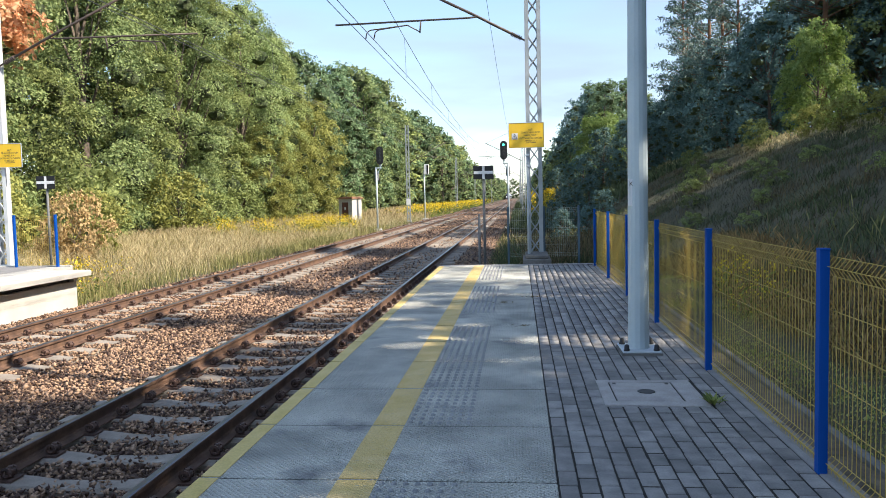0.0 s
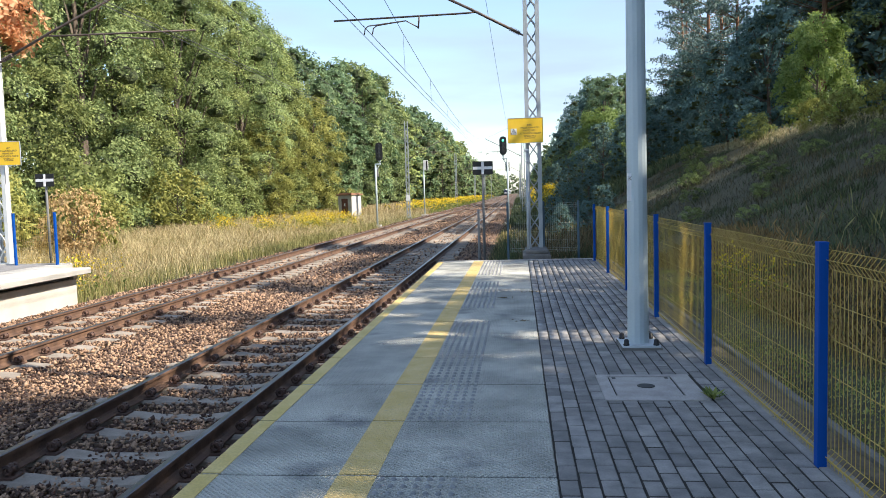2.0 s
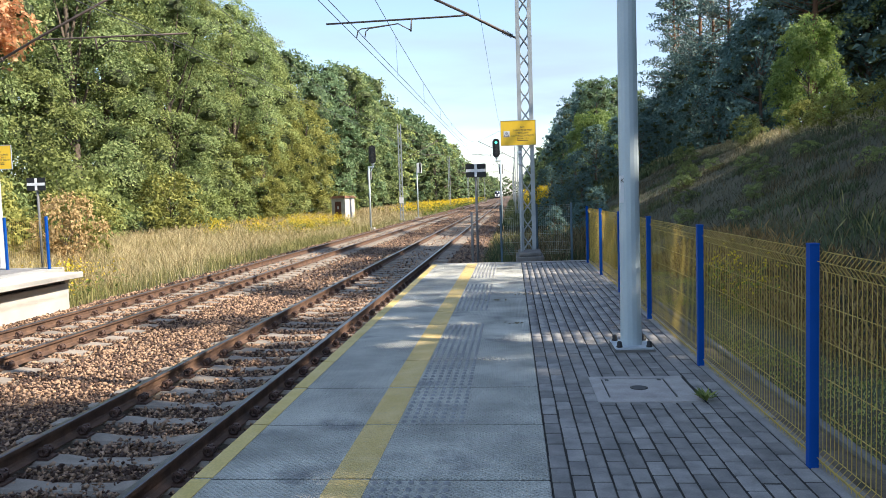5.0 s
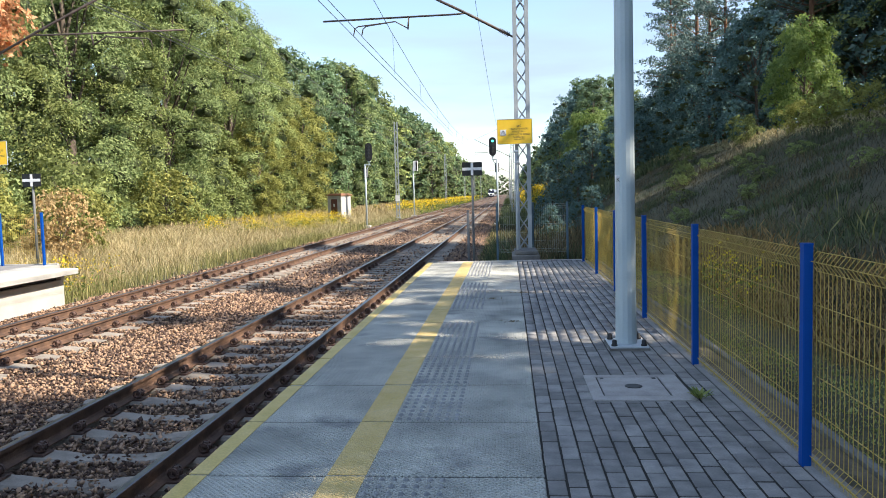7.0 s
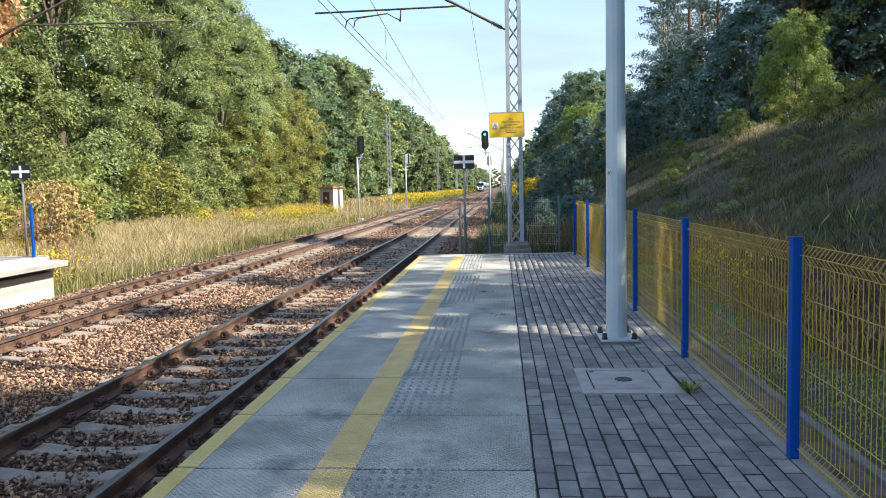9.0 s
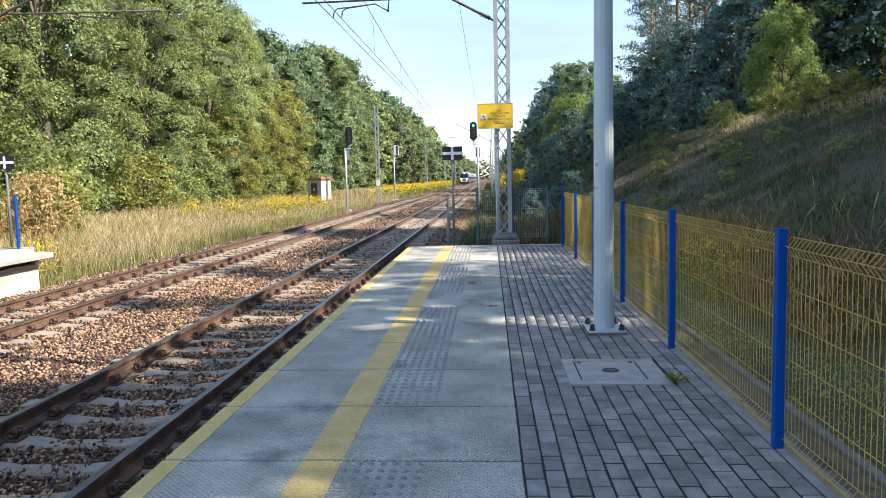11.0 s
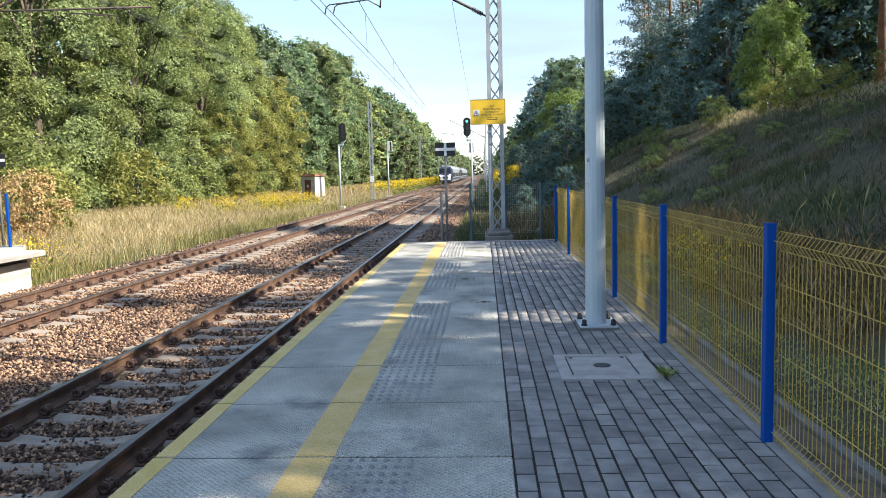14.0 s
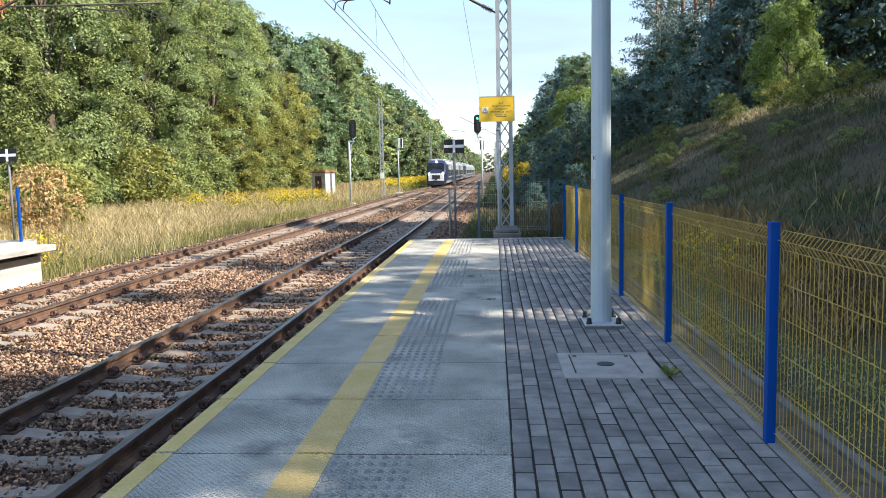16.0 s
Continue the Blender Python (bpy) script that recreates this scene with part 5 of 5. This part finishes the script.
for i in range(24):
    plant((LOW if i < 6 else TINY)[i % 2], 19 + rt.uniform(-7, 5), 112 + 13 * i, "distant dark tree beyond the bank", "tree", "far trees on the bank", rt.uniform(0.6, 0.9), rt.uniform(0, 6.28))
for x, y, k in ((18.4, 38.2, 0.62), (17.2, 43, 0.68)):
    plant(LOW[1], x, y, "green broadleaf tree lit from above in the wood", "tree", "trees on the bank", k, rt.uniform(0, 6.28))
plant(LIME, 12.25, 29.6, "light green young tree on the bank", "tree", "trees on the bank", 0.54, 0.4, sz=0.66)
plant(LOW[0], 10.6, 93, "tall green tree beside the cutting", "tree", "trees on the bank", 0.62, 1.4)
plant(LIME, 9.7, 89, "yellow-green young tree beside the cutting", "tree", "trees on the bank", 1.15, 1.4)
for x, y, s, k in ((11.2, 24.5, 0.55, 2), (11.4, 21.8, 0.5, 2), (11.6, 15.8, 0.45, 1), (9.5, 40, 0.5, 0), (7.5, 30, 0.35, 0), (11.5, 13.2, 0.6, 1), (11.7, 18.5, 0.5, 2), (11.5, 28, 0.5, 2), (11.2, 34, 0.55, 0)):
    plant(BUSH[k], x, y, "small sunlit bush on the crest of the bank", "bush", "bushes on the bank", s, rt.uniform(0, 6.28))


for x, y, s in ((2.6, 27, 0.5), (3.6, 31, 0.6), (1.9, 34, 0.5), (3.0, 40, 0.7), (2.0, 46, 0.6), (4.2, 44, 0.8), (3.2, 55, 0.8)):
    plant(DARK[int(y) % 2], x, y, "dark grey-green shrub at the foot of the bank", "bush", "shrubs at the foot of the bank", s * 0.3, rt.uniform(0, 6.28))
for x, y, s in ((7.5, 20, 0.32), (6.4, 17.4, 0.26), (8.6, 25, 0.34), (9.4, 22, 0.3), (6, 24, 0.3), (5.4, 15, 0.22), (8, 14.2, 0.26), (10, 18.3, 0.3), (7, 29, 0.36), (5.2, 20.5, 0.28), (9, 32, 0.36)):
    plant(SHRUB, x, y, "low green shrub on the grassy bank", "bush", "shrubs on the bank", s, rt.uniform(0, 6.28), sz=s * 0.7)


# ---- grasses ----
def blades(name, n, place, height, width, material, seed, label, heads=False, bend=0.35):
    """Upright bent blades of grass; place(rng, n) gives x and y."""
    rng = np.random.default_rng(seed)
    x, y = place(rng, n)
    n = len(x)
    z = np.array([ground_z(a, b) for a, b in zip(x, y)]) - 0.03
    h = height * rng.uniform(0.55, 1.25, n)
    a = rng.uniform(0, 2 * np.pi, n)
    lean = bend * h * rng.uniform(0.1, 1.0, n)
    b = rng.uniform(0, 2 * np.pi, n)
    w = width * rng.uniform(0.7, 1.4, n)
    dx, dy = np.cos(a) * w, np.sin(a) * w
    lx, ly = np.cos(b) * lean, np.sin(b) * lean
    base = np.stack([x, y, z], 1)
    side = np.stack([dx, dy, np.zeros(n)], 1)
    mid = base + np.stack([lx * 0.3, ly * 0.3, h * 0.6], 1)
    tip = base + np.stack([lx, ly, h], 1)
    if heads:
        v = np.stack([base - side * 0.3, base + side * 0.3, mid + side * 0.3, mid - side * 0.3, mid * 0.45 + tip * 0.55 + side * 1.3, tip, mid * 0.45 + tip * 0.55 - side * 1.3], 1)
        f = np.array([(0, 1, 2, 3), (3, 2, 4, 6), (6, 4, 5, 5)])
        v2 = v.reshape(-1, 3)
        quads = (f[:2][None] + 7 * np.arange(n)[:, None, None]).reshape(-1, 4)
        tris = (np.array([(6, 4, 5)])[None] + 7 * np.arange(n)[:, None, None]).reshape(-1, 3)
        q3 = np.concatenate([quads[:, (0, 1, 2)], quads[:, (0, 2, 3)], tris])
        me = raw_mesh(name, v2, q3, material)
    else:
        v = np.stack([base - side, base + side, mid + side * 0.7, mid - side * 0.7, tip], 1).reshape(-1, 3)
        tri = np.array([(0, 1, 2), (0, 2, 3), (3, 2, 4)])
        me = raw_mesh(name, v, (tri[None] + 5 * np.arange(n)[:, None, None]).reshape(-1, 3), material)
    return tagged(new(name, me), label, "grass", kind="stuff")


def area(x0, x1, y0, y1, power=1.0):
    return lambda rng, n: (rng.uniform(x0, x1, n), y0 + (y1 - y0) * rng.uniform(0, 1, n) ** power)


def patches(spots):
    """Plants gathered round spots of (x, y, radius)."""
    def place(rng, n):
        k = rng.integers(0, len(spots), n)
        s = np.array(spots)[k]
        return s[:, 0] + rng.normal(size=n) * s[:, 2] * 0.5, s[:, 1] + rng.normal(size=n) * s[:, 2] * 0.8
    return place


MEADOW_TUFTS = [(rt.uniform(-25, -11.4), 14.5 + 75 * rt.random() ** 1.6, rt.uniform(0.4, 1.6)) for _ in range(260)]
blades("meadow_grass", 34000, area(-25.5, -11.4, 14.2, 95, 1.8), 0.8, 0.0062, M_STRAW, 5, "tall dry straw-coloured meadow grass", True, 0.75)
blades("meadow_tufts", 22000, patches(MEADOW_TUFTS), 0.72, 0.008, M_HAY, 25, "pale bent tufts of dry grass in the meadow", bend=0.9)
blades("meadow_undergrowth", 36000, area(-25.5, -10.9, 13.4, 90, 1.8), 0.5, 0.01, M_UNDER, 6, "olive-green undergrowth in the meadow", bend=0.8)
blades("trackside_green", 5000, patches([(-11.9 + rt.uniform(-0.5, 0.7), 24 + 34 * rt.random(), rt.uniform(0.5, 1.1)) for _ in range(60)]), 0.5, 0.011, M_UNDER, 26, "olive-green herbs along the far track", bend=0.8)
blades("far_meadow_grass", 12000, area(-26, -11.8, 90, 260, 1.5), 0.9, 0.05, M_STRAW, 7, "distant dry grass beside the track")
blades("lawn", 28000, area(1.86, 3.4, -1.0, 14.0, 1.4), 0.05, 0.008, M_LAWN, 8, "short green grass behind the fence", bend=0.9)
BANK_SPOTS = [(rt.uniform(3.4, 11.5), 4 + 40 * rt.random() ** 1.4, rt.uniform(0.3, 1.0)) for _ in range(120)]
DRY_SPOTS = [(rt.uniform(3.4, 11.8), 4 + 44 * rt.random() ** 1.3, rt.uniform(0.4, 1.3)) for _ in range(90)]
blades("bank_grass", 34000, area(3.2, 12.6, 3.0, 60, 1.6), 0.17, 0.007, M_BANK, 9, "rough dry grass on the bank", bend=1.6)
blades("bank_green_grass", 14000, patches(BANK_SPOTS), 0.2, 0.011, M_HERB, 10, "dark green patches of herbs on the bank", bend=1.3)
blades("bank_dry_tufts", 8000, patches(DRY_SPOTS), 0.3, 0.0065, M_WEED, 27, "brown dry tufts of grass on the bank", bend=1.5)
blades("weeds", 5500, area(2.75, 4.3, 2.5, 14, 1.0), 0.36, 0.007, M_RUSTWEED, 11, "brown dry weeds along the foot of the bank", True, 0.7)
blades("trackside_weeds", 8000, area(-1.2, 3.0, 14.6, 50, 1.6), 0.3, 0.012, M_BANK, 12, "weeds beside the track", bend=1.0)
blades("trackside_straw", 260, area(-1.0, 3.0, 14.6, 40, 1.6), 0.65, 0.009, M_STRAW, 13, "dry straw weeds beside the track", True)
blades("trackside_grass", 4200, area(-1.2, 3.0, 14.6, 40, 1.4), 0.34, 0.011, M_UNDER, 18, "green weeds beside the track bed", bend=0.8)
blades("far_bank_grass", 13000, area(-1.0, 12.0, 48, 260, 1.6), 0.5, 0.06, M_HERB, 15, "rough dark grass along the far bank", bend=0.8)
blades("end_weeds", 1500, area(-0.1, 2.6, 14.7, 22, 1.2), 1.05, 0.0075, M_WEED, 28, "tall tan and brown dry weeds behind the platform end", True, 0.5)
blades("end_herbs", 2600, area(-0.9, 2.8, 14.7, 30, 1.3), 0.7, 0.012, M_HERB, 29, "dark green herbs behind the platform end", bend=0.7)
PLUMES = [(4.6, 6.2, 0.35), (4.75, 4.9, 0.22), (5.2, 9.5, 0.4), (4.9, 7.6, 0.3)]
blades("plume_grass", 40, patches(PLUMES), 0.6, 0.009, M_UNDER, 16, "tall feathery dry grass plumes on the bank", True, 0.6)
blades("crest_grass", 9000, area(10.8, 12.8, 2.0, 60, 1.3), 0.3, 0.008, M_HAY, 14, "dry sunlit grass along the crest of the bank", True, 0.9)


def goldenrod(name, spots, n, height, seed, label, size=0.05):
    rng = np.random.default_rng(seed)
    x, y = patches(spots)(rng, n)
    z = np.array([ground_z(a, b) for a, b in zip(x, y)])
    h = height * rng.uniform(0.4, 1.2, n)
    g = thing(name, label, "wild flowers", kind="stuff")
    m = 11
    px = np.repeat(np.stack([x, y, z + h], 1), m, 0) + rng.normal(size=(n * m, 3)) * np.array([0.09, 0.09, 0.1])
    nn = unit(rng.normal(size=(n * m, 3)) + np.array([0, 0, 0.6]))
    part("blooms", leaf_mesh("blooms", px, nn, size * 0.62, M_GOLD, rng, 0.6), None, g, "yellow plumes")
    k = 9
    pl = np.repeat(np.stack([x, y, z], 1), k, 0)
    pl[:, 2] += np.repeat(h, k) * rng.uniform(0.1, 0.9, n * k)
    pl[:, :2] += rng.normal(size=(n * k, 2)) * 0.1
    part("foliage", leaf_mesh("foliage", pl, unit(rng.normal(size=(n * k, 3)) + np.array([0, 0, 0.5])), size * 1.5, M_GRASS, rng, 0.3), None, g, "green stems and leaves")


goldenrod("goldenrod", [(-20.5, 47, 0.9), (-17, 46, 1.2), (-15.5, 50, 1.5), (-14.5, 56, 1.5), (-14, 47, 1.4), (-13.2, 52, 1.2), (-18, 58, 1.5)], 640, 1.15, 3, "patch of yellow flowering goldenrod in the meadow", 0.06)
goldenrod("goldenrod", [(-13.2, 95 + 12 * i, 3.5) for i in range(14)], 1900, 1.4, 4, "long band of yellow goldenrod beside the far track", 0.1)
goldenrod("goldenrod", [(2.7, 72, 0.6), (3.3, 76, 0.7), (1.1, 76, 0.5)], 220, 2.25, 5, "yellow goldenrod beside the track", 0.09)
goldenrod("goldenrod", [(3.0, 8.0, 0.4), (3.05, 6.4, 0.3)], 30, 0.55, 7, "yellow goldenrod at the foot of the bank", 0.035)
goldenrod("goldenrod", [(-11.6, 15, 0.8), (-12.5, 16, 1.0)], 50, 0.9, 6, "sparse goldenrod behind the opposite platform", 0.05)


def make_tuft():
    rng = np.random.default_rng(2)
    n = 26
    a = rng.uniform(0, 2 * np.pi, n)
    p = np.stack([0.06 * np.cos(a), 0.06 * np.sin(a), np.full(n, 0.03)], 1)
    al = np.stack([np.cos(a), np.sin(a), rng.uniform(0.3, 1.1, n)], 1)
    nn = unit(np.stack([-np.cos(a) * 0.5, -np.sin(a) * 0.5, np.full(n, 1.0)], 1))
    t = new("weed_tuft", leaf_mesh("weed_tuft", p, nn, 0.055, M_GRASS, rng, 0.2, 0.1, al))
    t.matrix_basis = pose(1.2, 1.6, 0.0)
    tagged(t, "small green weed growing from the paving joint", "weed")


make_tuft()


def make_moss(x, y, seed):
    rng = np.random.default_rng(seed)
    n = 16
    p = rng.normal(size=(n, 3)) * np.array([0.06, 0.015, 0.004]) + np.array([0, 0, 0.008])
    t = new("moss_clump", leaf_mesh("moss_clump", p, unit(rng.normal(size=(n, 3)) * 0.4 + np.array([0, 0, 1.0])), 0.022, M_WEED, rng, 0.5))
    t.matrix_basis = pose(x, y, 0)
    tagged(t, "small dark clump of moss in a slab joint", "moss", "moss clumps", kind="stuff")


make_moss(-0.42, 7.0, 1)
make_moss(-0.14, 5.0, 2)
make_moss(0.01, 7.6, 3)


def motions():
    """The train comes nearer along the far track."""
    walk(TRAIN, [(t, pose(FAR_X, 101.5 + 27.8 * (16 - t), RAIL_Z)) for t in (0, 4, 8, 12, 16)])


motions()
